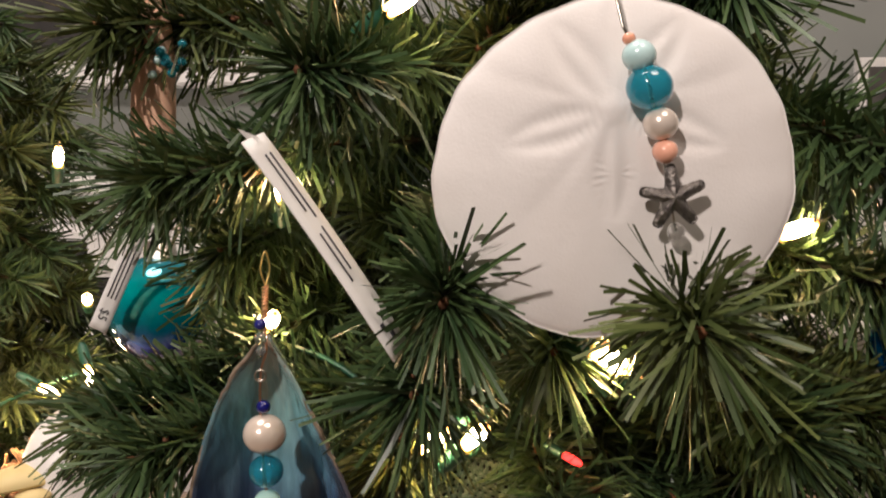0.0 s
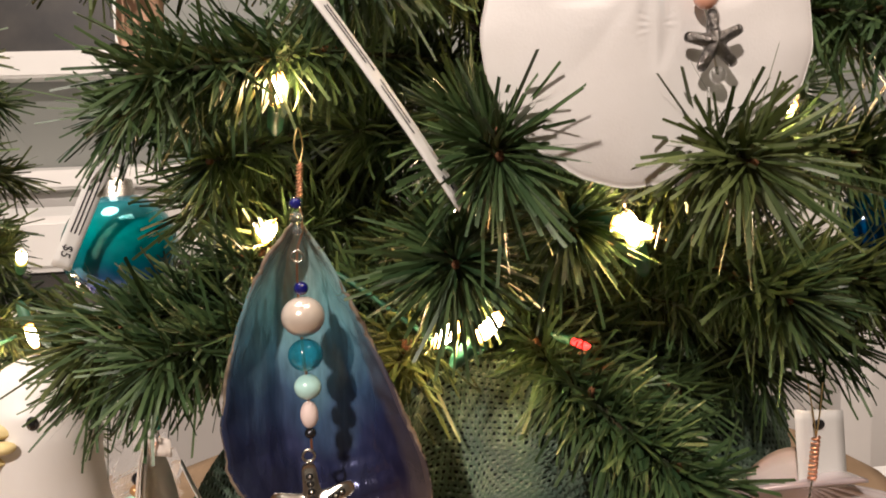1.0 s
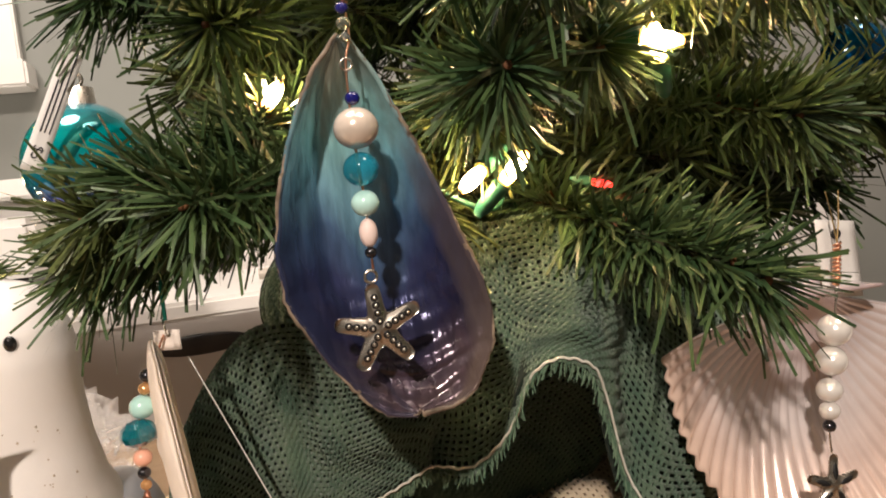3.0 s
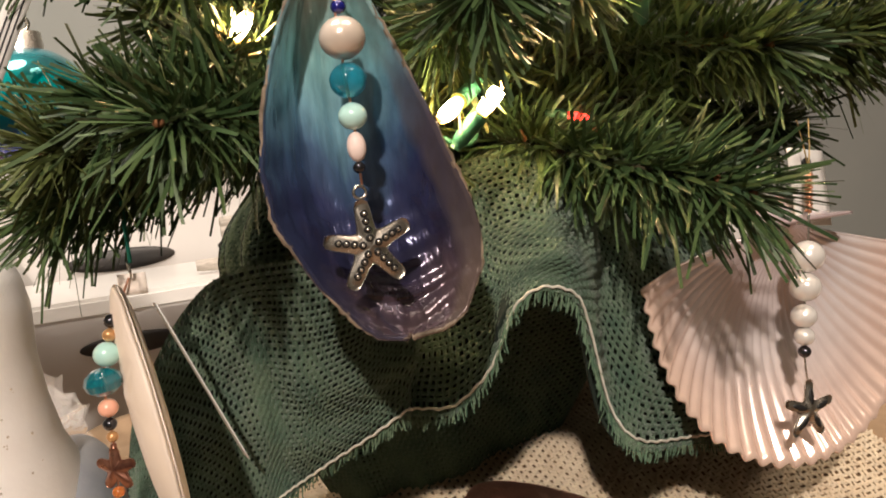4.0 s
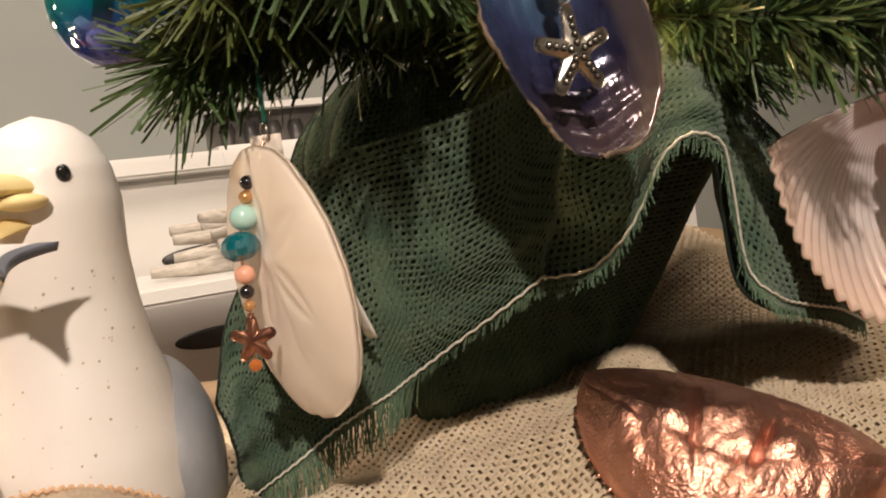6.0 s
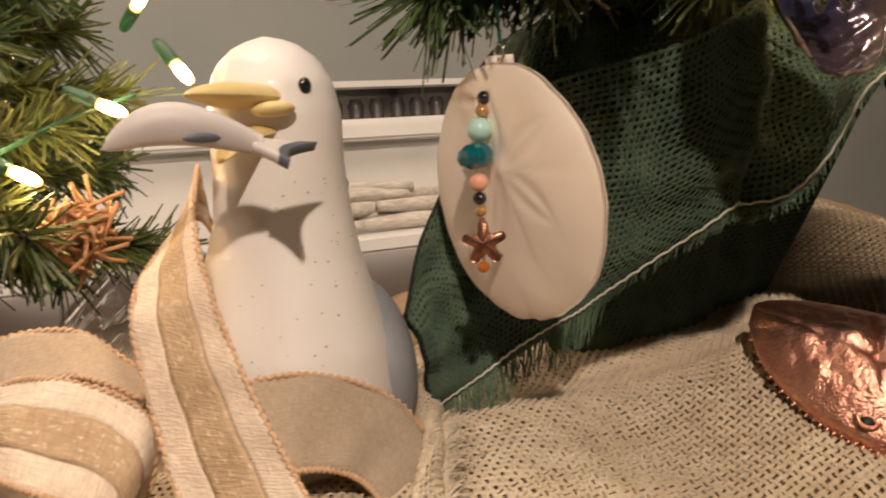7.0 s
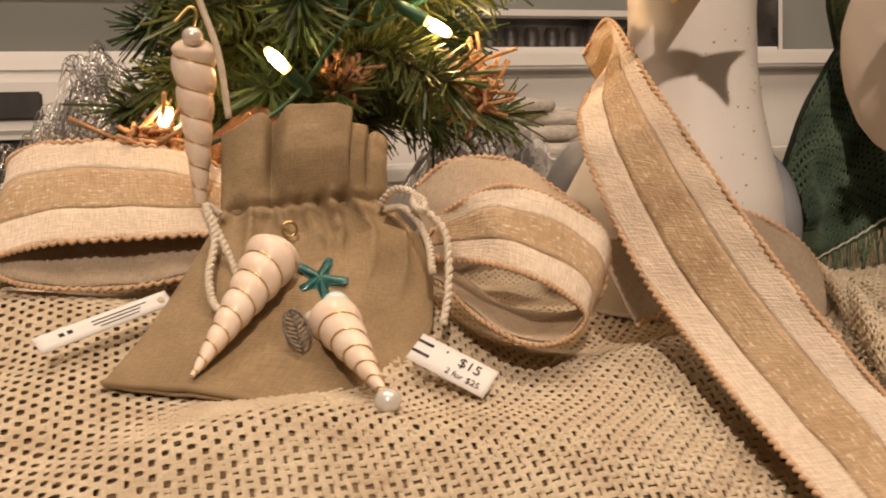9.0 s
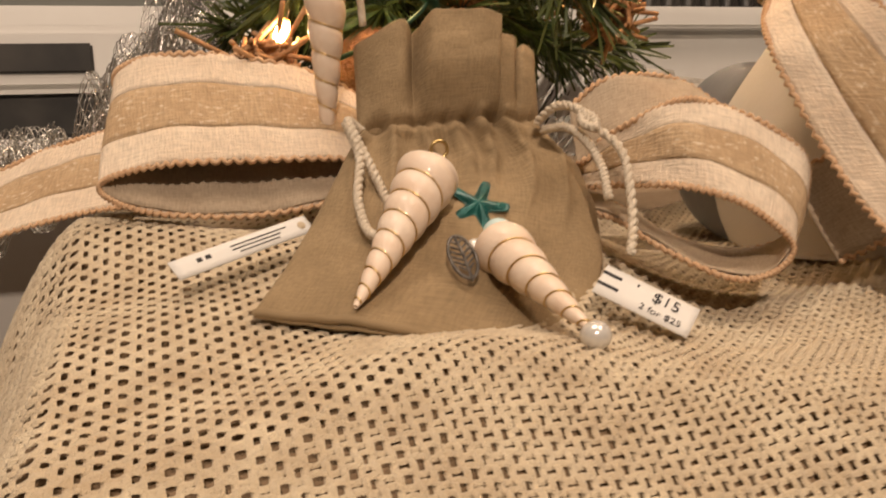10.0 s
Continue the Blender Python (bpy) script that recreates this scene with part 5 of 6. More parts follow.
# ---- seagull ----
gull = thing("seagull_figure", None, "white painted wooden seagull with yellow beak and grey wings", "figurine")
GX, GY = -0.1415, 0.338
prof = [(0.036, 0.030, 0.036, -0.002, 0.012), (0.045, 0.0335, 0.041, -0.001, 0.013), (0.06, 0.0365, 0.046, 0.0, 0.014), (0.075, 0.0355, 0.045, 0.0, 0.014), (0.09, 0.030, 0.037, 0.0, 0.009), (0.105, 0.0252, 0.027, -0.0005, 0.002),
        (0.12, 0.0220, 0.0220, 0.0, -0.001), (0.135, 0.0208, 0.0215, 0.0, -0.002), (0.15, 0.0210, 0.0222, 0.0005, -0.002), (0.160, 0.0198, 0.0210, 0.0, -0.002), (0.168, 0.0162, 0.0175, 0.0, -0.001), (0.173, 0.0108, 0.012, 0.0, 0.0), (0.1760, 0.0045, 0.005, 0.0, 0.0), (0.1770, 0.0003, 0.0003, 0.0, 0.0)]
zz = np.linspace(prof[0][0], 0.177, 70)
tab = np.array(prof)
rows = []
for z in list(zz):
    rows.append((GX + np.interp(z, tab[:, 0], tab[:, 3]), GY + np.interp(z, tab[:, 0], tab[:, 4]), z, np.interp(z, tab[:, 0], tab[:, 1]), np.interp(z, tab[:, 0], tab[:, 2])))
part("body", rings_mesh("body", rows, 56), M_GULL, gull, "white painted body, lightly speckled")
part("wing", ball("wing", (-0.1165, 0.356, 0.064), 0.0185, 0.040, 0.034, 28, 18), M_GULLGREY, gull, "grey folded wing")
part("wing", ball("wing", (-0.155, 0.382, 0.066), 0.012, 0.042, 0.032, 28, 18), M_GULLGREY, gull, "grey folded wing")
part("eye", ball("eye", (-0.1372, 0.3152, 0.1577), 0.0021, 0.0014, 0.0026), M_EYE, gull, "glossy black eye")
bd = np.array([-0.72, -0.69, 0.0])
bs = np.array([0.69, -0.72, 0.0])


def beak_half(z0, h, ln, w, tipdrop, base):
    def f(u, v):
        s = v
        q = 2 * math.pi * u
        ww, hh = w * (1 - s ** 1.8) ** 0.7 + 0.0008 * (1 - s), h * (1 - s ** 2.2) ** 0.7
        p = base + bd * (ln * s) + bs * (ww * math.cos(q))
        return (p[0], p[1], z0 + hh * math.sin(q) * (0.5 if math.sin(q) * h < 0 else 1.0) + tipdrop * s * s)
    return sheet("beak", f, 24, 20)


part("upper_beak", beak_half(0.1545, 0.0052, 0.036, 0.0092, -0.0005, np.array([-0.1500, 0.3235, 0.0])), M_BEAK, gull, "yellow upper beak")
part("lower_beak", beak_half(0.1445, -0.0034, 0.024, 0.0076, -0.009, np.array([-0.1500, 0.3235, 0.0])), M_BEAK, gull, "yellow lower beak")
part("beak_corner", ball("beak_corner", (-0.1485, 0.3120, 0.1507), 0.0065, 0.0045, 0.0024), M_BEAK, gull)
rs = random.Random(21)
for k in range(90):
    z = 0.045 + 0.085 * rs.random() ** 1.3
    a = math.radians(rs.uniform(-150, -40))
    cx, cy = GX + np.interp(z, tab[:, 0], tab[:, 3]), GY + np.interp(z, tab[:, 0], tab[:, 4])
    rx, ry = np.interp(z, tab[:, 0], tab[:, 1]), np.interp(z, tab[:, 0], tab[:, 2])
    part("paint_speck", ball("paint_speck", (cx + rx * math.cos(a), cy + ry * math.sin(a), z), rs.uniform(0.00012, 0.00048), seg=7, rings=5), M_SPECK, gull)
fish = thing("fish_figure", None, "grey painted wooden fish held in the seagull's beak", "figurine")
fa, fb = np.array([-0.1980, 0.2960, 0.1405]), np.array([-0.1590, 0.2885, 0.1385])


def fish_ring(s):
    c = fa + (fb - fa) * s
    c[2] += 0.0062 * math.sin(math.pi * s ** 0.8)
    return c


fv, n_f, sides = [], 30, 20
for i in range(n_f):
    s = i / (n_f - 1)
    c = fish_ring(s)
    h = 0.0001 + 0.0050 * math.sin(math.pi * min(1, s ** 0.7 * 0.93)) ** 0.8 + 0.0011 * s
    for j in range(sides):
        q = 2 * math.pi * j / sides
        fv.append((c[0] + 0.0005 * math.cos(q), c[1] + 0.62 * h * math.cos(q), c[2] + h * math.sin(q)))
part("body", mesh_of("body", fv, grid(None, n_f, sides, closed_v=True) + [tuple(reversed(range(sides))), tuple(range((n_f - 1) * sides, n_f * sides))]), M_FISH, fish)
TAIL_LOW, TAIL_HIGH = np.array([-0.1562, 0.2776, 0.1325]), np.array([-0.1428, 0.2945, 0.1380])


def tail_at(u, v):
    """The tail from its narrow root (u = 0) to its spread, notched edge."""
    spread = TAIL_HIGH - TAIL_LOW
    root = fb + np.array([-0.002, 0.0, 0.0003]) + spread * (v - 0.5) * 0.30
    edge = TAIL_LOW + spread * v + np.array([-0.0030, 0.0012, 0.0008]) * math.sin(math.pi * v)
    return tuple(root + (edge - root) * u + spread * (v - 0.5) * -0.25 * u * (1 - u))


part("tail", sheet("tail", lambda u, v: tail_at(0.70 * u, v), 12, 17, 0.0026), M_FISH, fish, "grey tail")
part("tail_edge", sheet("tail_edge", lambda u, v: tail_at(0.70 + 0.30 * u, v), 6, 17, 0.0028), M_FISHDARK, fish, "slate-grey tail edge")
part("fin", ball("fin", (-0.174, 0.2885, 0.1415), 0.0058, 0.0008, 0.0013), M_FISHDARK, fish, "slate-grey side fin")
part("eye", ball("eye", (-0.1925, 0.2935, 0.1438), 0.0007), M_EYE, fish)


# ---- ribbon ----
def ribbon(name, centre, across, label, n=110, plain=False, group="wired ribbon pieces", inner=0):
    """A wired ribbon along a line of centres; across: half-width vectors at the same places."""
    C, A = smooth_line(centre, n), smooth_line(across, n)
    run = np.concatenate([[0], np.cumsum(np.linalg.norm(np.diff(C, axis=0), axis=1))])
    wd = 2 * np.linalg.norm(A, axis=1).mean()
    t = thing(name, None, label, "ribbon", group)

    def strip(lo, hi, off):
        def f(u, v):
            k = int(round(u * (n - 1)))
            w = lo + (hi - lo) * v
            p = C[k] + A[k] * w
            tg2 = C[min(n - 1, k + 1)] - C[max(0, k - 1)]
            nr2 = np.cross(tg2, A[k])
            nr2 = nr2 / max(np.linalg.norm(nr2), 1e-9)
            p = p + nr2 * (off + 0.0004 * math.sin(run[k] * 300 + w * 3))
            return (*p, run[k], w * wd / 2)
        return f
    if plain:
        part("woven_band", sheet("woven_band", strip(-0.95, 0.95, 0), n, 12, 0.0005), M_RIB_PLAIN, t)
    else:
        part("cream_band", sheet("cream_band", strip(-0.95, -0.37, 0), n, 7, 0.0005), M_RIB_CREAM, t, "cream woven stripe")
        part("tan_band", sheet("tan_band", strip(-0.37, 0.40, 0.0001), n, 8, 0.0007), M_RIB_TAN, t, "tan burlap stripe")
        part("cream_band", sheet("cream_band", strip(0.40, 0.95, 0), n, 7, 0.0005), M_RIB_CREAM, t, "cream woven stripe")
    if inner:
        part("reverse_face", sheet("reverse_face", strip(-0.93, 0.93, 0.0009 * inner), n, 12, 0.0003), M_RIB_PLAIN, t, "plain taupe reverse side")
    for sgn in (-0.96, 0.96):
        m = int(run[-1] / 0.00045)
        pts = []
        for k in range(m):
            s = k / (m - 1) * (n - 1)
            i = min(int(s), n - 2)
            f = s - i
            p = (C[i] + A[i] * sgn) * (1 - f) + (C[i + 1] + A[i + 1] * sgn) * f
            pts.append(p + A[i] / np.linalg.norm(A[i]) * 0.00055 * math.sin(k * 1.25) + np.array([0, 0, 0.0003 * math.cos(k * 1.25)]))
        part("stitched_edge", tube("stitched_edge", pts, 0.00068, 5), M_RIB_EDGE, t, "brown overlocked edge")
    return t


TL = [(-0.156, 0.366, 0.110), (-0.169, 0.338, 0.121), (-0.1842, 0.3335, 0.1097), (-0.1940, 0.3180, 0.0945), (-0.1930, 0.2920, 0.0617), (-0.1905, 0.2670, 0.0411), (-0.1890, 0.2440, 0.0265), (-0.1870, 0.2190, 0.0115)]
TR = [(-0.156, 0.386, 0.130), (-0.164, 0.352, 0.138), (-0.1745, 0.3110, 0.1145), (-0.1745, 0.2810, 0.0877), (-0.1690, 0.2590, 0.0617), (-0.1630, 0.2430, 0.0424), (-0.1580, 0.2310, 0.0290), (-0.1545, 0.2150, 0.0140)]
ribbon("bow_tail", [(np.array(l) + np.array(r)) / 2 for l, r in zip(TL, TR)], [(np.array(r) - np.array(l)) / 2 for l, r in zip(TL, TR)],
       "cream and tan striped ribbon tail draped over the seagull")


def loop(front, depth, label, inner):
    """A bow loop from its front edge line and the full vectors from front to back edge."""
    ribbon("bow_loop", [np.array(f) + np.array(d) / 2 for f, d in zip(front, depth)], [np.array(d) / 2 for d in depth], label, inner=inner)


loop([(-0.2385, 0.3500, 0.0601), (-0.2375, 0.3220, 0.0622), (-0.2321, 0.3030, 0.0625), (-0.2242, 0.2925, 0.0595), (-0.2147, 0.2910, 0.0535), (-0.2090, 0.2900, 0.0470), (-0.2150, 0.2895, 0.0420), (-0.2265, 0.2900, 0.0415), (-0.2350, 0.3030, 0.0469), (-0.2373, 0.3250, 0.0530), (-0.2387, 0.3500, 0.0551)],
     [(0.006, 0.004, 0.010), (0.0050, 0.0050, 0.0160), (0.0080, 0.0130, 0.0215), (0.0100, 0.0215, 0.0232), (0.0155, 0.0195, 0.0225), (0.0165, 0.0150, 0.0190), (0.0190, 0.0180, 0.0060), (0.016, 0.028, 0.002), (0.012, 0.024, 0.002), (0.008, 0.016, 0.003), (0.006, 0.006, 0.004)],
     "striped ribbon bow loop curling out beside the pouch", -1)
loop([(-0.288, 0.360, 0.069), (-0.3036, 0.362, 0.0712), (-0.327, 0.362, 0.0716), (-0.349, 0.362, 0.0716), (-0.3630, 0.3625, 0.0692), (-0.3672, 0.362, 0.0660), (-0.3615, 0.361, 0.0615), (-0.349, 0.360, 0.0583), (-0.328, 0.360, 0.0568), (-0.306, 0.360, 0.0594), (-0.288, 0.361, 0.0635)],
     [(0.002, 0.022, 0.015), (0.002, 0.024, 0.025), (0.001, 0.025, 0.031), (0.001, 0.025, 0.032), (0.003, 0.025, 0.031), (0.005, 0.026, 0.029), (0.004, 0.028, 0.026), (0.002, 0.029, 0.024), (0.002, 0.029, 0.024), (0.002, 0.028, 0.020), (0.002, 0.024, 0.014)],
     "striped ribbon bow loop resting on the burlap", 1)
ribbon("bow_tail", [(-0.345, 0.43, 0.070), (-0.375, 0.428, 0.069), (-0.41, 0.42, 0.058), (-0.45, 0.41, 0.036)],
       [(0.0, 0.012, 0.012), (0.003, 0.011, 0.013), (0.006, 0.012, 0.012), (0.007, 0.012, 0.012)],
       "striped ribbon tail falling to the side of the pouch")
ribbon("bow_loop", [(-0.2377, 0.3485, 0.0753), (-0.2294, 0.3440, 0.0819), (-0.2192, 0.3400, 0.0852), (-0.2071, 0.3365, 0.0850), (-0.1986, 0.3300, 0.0799), (-0.1895, 0.3240, 0.0727)],
       [(0.0007, 0.0035, 0.0086), (0.0015, 0.0060, 0.0091), (0.0041, 0.0080, 0.0074), (0.0032, 0.0085, 0.0050), (0.0038, 0.0080, 0.0021), (0.0040, 0.0060, 0.0005)],
       "back ribbon loop seen from its greyish side", plain=True)
ribbon("ribbon_end", [(-0.190, 0.306, 0.052), (-0.166, 0.300, 0.0615), (-0.146, 0.298, 0.0600), (-0.130, 0.297, 0.0500), (-0.122, 0.292, 0.0330), (-0.118, 0.282, 0.012)],
       [(0.002, -0.008, -0.011), (0.0, -0.009, -0.012), (-0.003, -0.009, -0.012), (-0.009, -0.009, -0.010), (-0.013, -0.009, -0.006), (-0.014, -0.010, -0.004)],
       "taupe reverse side of a ribbon end before the seagull", plain=True)


# ---- drawstring pouch ----
bag = thing("drawstring_pouch", None, "khaki linen drawstring pouch lying on the burlap", "pouch")
# v, left edge, right edge, half thickness
BK = [(0.00, (-0.3345, 0.3020, 0.0420), (-0.2685, 0.2850, 0.0268), 0.0008),
      (0.03, (-0.3340, 0.3040, 0.0421), (-0.2673, 0.2870, 0.0269), 0.0016),
      (0.14, (-0.3261, 0.3160, 0.0477), (-0.2551, 0.3060, 0.0315), 0.0028),
      (0.29, (-0.3182, 0.3280, 0.0551), (-0.2437, 0.3210, 0.0430), 0.0036),
      (0.42, (-0.3104, 0.3390, 0.0639), (-0.2387, 0.3340, 0.0556), 0.0044),
      (0.53, (-0.3049, 0.3470, 0.0708), (-0.2384, 0.3450, 0.0666), 0.0052),
      (0.62, (-0.2997, 0.3520, 0.0776), (-0.2472, 0.3520, 0.0782), 0.0050),
      (0.75, (-0.2983, 0.3570, 0.0882), (-0.2459, 0.3570, 0.0896), 0.0070),
      (1.00, (-0.2966, 0.3650, 0.1029), (-0.2427, 0.3650, 0.0995), 0.0090)]
bt = np.array([[r[0], *((np.array(r[1]) + np.array(r[2])) / 2), *((np.array(r[2]) - np.array(r[1])) / 2), r[3]] for r in BK])


def ease(a, b2, x):
    q = min(1.0, max(0.0, (x - a) / (b2 - a)))
    return q * q * (3 - 2 * q)


def mouth_fold(a):
    """How far the gathered mouth stands out, from one side (-1) to the other (1): three flat pleats with deep folds between."""
    one = 0.45 * math.sin(math.pi * min(1, max(0, (a + 1.02) / 0.58)))
    two = 1.1 * ease(-0.46, -0.26, a) * (1 - ease(0.44, 0.47, a))
    three = 0.55 * ease(0.44, 0.5, a) * (1 - ease(0.66, 0.72, a))
    four = 0.30 * ease(0.70, 0.80, a) * (1 - ease(0.9, 1.02, a))
    return one + two + three + four - 0.55 * math.exp(-((a + 0.44) / 0.07) ** 2) - 0.3 * math.exp(-((a - 0.70) / 0.04) ** 2)


def bag_at(u, v):
    row = [float(np.interp(v, bt[:, 0], bt[:, k])) for k in range(1, 8)]
    c, w, th = np.array(row[0:3]), np.array(row[3:6]), row[6]
    lo, hi = max(0.0, v - 0.05), min(1.0, v + 0.05)
    d = np.array([np.interp(hi, bt[:, 0], bt[:, k]) - np.interp(lo, bt[:, 0], bt[:, k]) for k in (1, 2, 3)])
    nrm = np.cross(w, d)
    nrm /= np.linalg.norm(nrm)
    q = 2 * math.pi * u
    a = abs(math.cos(q)) ** 0.75 * (1 if math.cos(q) > 0 else -1)
    sn = math.sin(q)
    p = c + w * a + nrm * th * sn
    face = abs(sn) ** 0.6
    side = 1 if sn > 0 else -1
    top = ease(0.60, 0.80, v)
    fold = mouth_fold(a) if side > 0 else 0.4 * math.sin(5 * a)
    p = p + nrm * side * face * 0.0062 * top * fold
    # tight gathers on the drawstring, running out into slanting creases below
    tie = math.exp(-((v - 0.625) / 0.035) ** 2)
    g = a * 19 + 1.8 * math.sin(a * 4.0) + 0.8
    p = p + nrm * side * face * (0.0022 * math.sin(g) * tie - 0.0028 * math.exp(-((v - 0.632) / 0.014) ** 2) + 0.0012 * math.exp(-((v - 0.60) / 0.014) ** 2))
    fade = ease(0.30, 0.57, v) * (1 - ease(0.60, 0.68, v))
    crease = math.sin(a * 10.5 + 5.0 * (0.6 - v) * (1 if a > 0.1 else -1) + 0.7)
    p = p + nrm * side * face * 0.0036 * fade * (1 - abs(crease) ** 0.5 * 1.5)
    # long soft folds over the flat body
    for a0, v0, k, wd, h in ((0.45, 0.45, 0.55, 0.05, 0.0024), (-0.35, 0.36, -0.35, 0.06, 0.0018), (0.72, 0.34, 0.7, 0.05, -0.0016), (-0.6, 0.22, 0.08, 0.022, 0.0012), (0.1, 0.13, -0.1, 0.035, 0.0010)):
        off = (v - v0) - k * 0.35 * (a - a0)
        p = p + nrm * side * face * h * math.exp(-(off / wd) ** 2 - ((a - a0) / 0.4) ** 2)
    p = p + nrm * (0.0016 * noise.noise(Vector((a * 2.2, v * 4, 3.0 + side))) + 0.0006 * noise.noise(Vector((a * 6, v * 11, 5.0 + side)))) * face
    if v > 0.9:
        p = p + np.array([0, 0, 1.0]) * (v - 0.9) * 10 * (0.0012 * fold - 0.0024 * ease(0.45, 0.5, a) + 0.0016 * math.sin(9 * a) * (a < -0.4))
    p = p - nrm * 0.0006 * math.sin(a * 5) * (1 - ease(0.0, 0.15, v))
    return (*p, u * 0.15, v * 0.12)


part("linen", sheet("linen", bag_at, 300, 130, 0.0009), M_BAG, bag, "khaki woven linen")
part("bottom_seam", tube("bottom_seam", [np.array(bag_at(0.0 + 0.5 * k / 80, 0.012)[:3]) for k in range(81)], 0.0011, 6), M_BAG, bag)


def cord(pts, n=110):
    base = smooth_line(pts, n)
    _, t, fr = frames_along(base)
    for ph in (0, math.pi):
        strand = [base[k] + 0.00055 * (math.cos(k * 0.85 + ph) * fr[k][0] + math.sin(k * 0.85 + ph) * fr[k][1]) for k in range(n)]
        part("cord_strand", tube("cord_strand", strand, 0.0008, 6), M_CORD, bag, "cream cotton drawstring")


cord([(-0.3010, 0.3430, 0.0790), (-0.3048, 0.3405, 0.0815), (-0.3025, 0.3365, 0.0745), (-0.2995, 0.3325, 0.0660), (-0.2975, 0.3290, 0.0600), (-0.2935, 0.3265, 0.0580)])
cord([(-0.3055, 0.3400, 0.0812), (-0.3035, 0.3350, 0.0725), (-0.3064, 0.3255, 0.0630), (-0.3060, 0.3195, 0.0560), (-0.3030, 0.3165, 0.0540), (-0.2985, 0.3160, 0.0545)])
cord([(-0.2520, 0.3420, 0.0795), (-0.2490, 0.3352, 0.0837), (-0.2450, 0.3300, 0.0825), (-0.2437, 0.3250, 0.0785), (-0.2400, 0.3170, 0.0720), (-0.2410, 0.3110, 0.0640), (-0.2440, 0.3040, 0.0550), (-0.2475, 0.2990, 0.0480)])
cord([(-0.2510, 0.3400, 0.0775), (-0.2475, 0.3330, 0.0780), (-0.2450, 0.3265, 0.0745), (-0.2440, 0.3200, 0.0680), (-0.2450, 0.3140, 0.0600)])
cord([(-0.2448, 0.3290, 0.0820), (-0.2430, 0.3255, 0.0800), (-0.2442, 0.3225, 0.0775), (-0.2458, 0.3265, 0.0790), (-0.2448, 0.3290, 0.0815)], 50)


def auger(tip, top, R, whorls, label, group="auger shell charms"):
    """A tall spiral shell from its point to its wide end, bound with wire."""
    tip, top = Vector(tip), Vector(top)
    ax = top - tip
    ln = ax.length
    m = Matrix.Translation(tip) @ ax.to_track_quat("Z", "Y").to_matrix().to_4x4()
    t = thing("auger_shell", m, label, "seashell", group)
    n, sides = 130, 36
    V = []
    for i in range(n):
        s = i / (n - 1)
        z = s * ln
        for j in range(sides):
            q = 2 * math.pi * j / sides
            ph = (whorls * (1 - (1 - s) ** 1.0) ** 0.75 + q / (2 * math.pi)) % 1.0
            swell = 0.80 + 0.20 * math.sin(math.pi * ph) ** 0.55
            r = R * (0.07 + 0.93 * s ** 0.92) * swell * (1 - 0.55 * max(0, (s - 0.93) / 0.07) ** 2)
            V.append((r * math.cos(q), r * math.sin(q), z))
    part("shell", mesh_of("shell", V, grid(None, n, sides, closed_v=True) + [tuple(reversed(range(sides))), tuple(range((n - 1) * sides, n * sides))]), M_AUGER, t)
    pts = []
    for k in range(whorls * 26 - 26):
        f = (k + 13) / (whorls * 26)
        s = f ** (1 / 0.75)
        q = -2 * math.pi * whorls * f
        r = R * (0.07 + 0.93 * s ** 0.92) * 0.86 + 0.0002
        pts.append((r * math.cos(q), r * math.sin(q), s * ln))
    part("binding_wire", tube("binding_wire", pts, 0.00021, 5), M_GOLDWIRE, t, "thin gold wire wrapped round the whorls")
    return t


a1 = auger((-0.3138, 0.2985, 0.0418), (-0.2862, 0.3290, 0.0690), 0.0088, 9, "cream auger shell bound in gold wire on the pouch")
a2 = auger((-0.2712, 0.2735, 0.0375), (-0.2750, 0.3150, 0.0510), 0.0079, 7, "cream auger shell with pearl ends on the pouch")
pearl = thing("pearl_charm", None, "pearl and aqua beads ending the auger shell charm", "bead")
bead(pearl, (-0.2712, 0.2715, 0.0368), 0.0032, M_PEARL_WHITE, "pearl")
bead(pearl, (-0.2722, 0.3210, 0.0525), 0.0040, M_PALEAQUA, "bead", "pale aqua bead")
bead(pearl, (-0.2800, 0.3170, 0.0500), 0.0022, M_PEARL_WHITE, "bead")
sc = solo("starfish_charm", star_mesh("starfish_charm", 0.0082, 0.17, 0.0016, lean=0.45), M_VERDIGRIS, pose(-0.2752, 0.3270, 0.0590, -42, 0, -8), "verdigris green enamel starfish charm on the pouch", "charm")
rg = solo("wire_ring", torus("wire_ring", (-0.2815, 0.3380, 0.0735), 0.0022, 0.0005), M_GOLDWIRE, None, "twisted gold wire ring topping the auger shell", "ring")
leaf = thing("leaf_charm", pose(-0.2858, 0.3090, 0.0490, -42, -8, 0), "antique silver filigree leaf charm", "charm")
part("outline", tube("outline", [(0.0034 * math.sin(math.pi * min(1, 2 * s if s < 0.5 else 2 - 2 * s)) * (1 if s < 0.5 else -1) * (0.9 if s < 0.5 else 0.9), 0, 0.006 * math.cos(math.pi * (2 * s if s < 0.5 else 2 - 2 * s))) for s in [k / 48 for k in range(49)]], 0.00045, 6), M_PEWTER, leaf)
part("midrib", tube("midrib", [(0, 0, 0.006), (0.0002, -0.0003, 0), (0, 0, -0.0068)], 0.0004, 6), M_PEWTER, leaf)
for k in range(6):
    z = 0.0035 - 0.0015 * k
    for sg in (-1, 1):
        part("vein", tube("vein", [(0, -0.0001, z), (sg * 0.0028 * math.sin(math.pi * (0.22 + 0.11 * k)), 0, z + 0.0018)], 0.0003, 5), M_PEWTER, leaf)

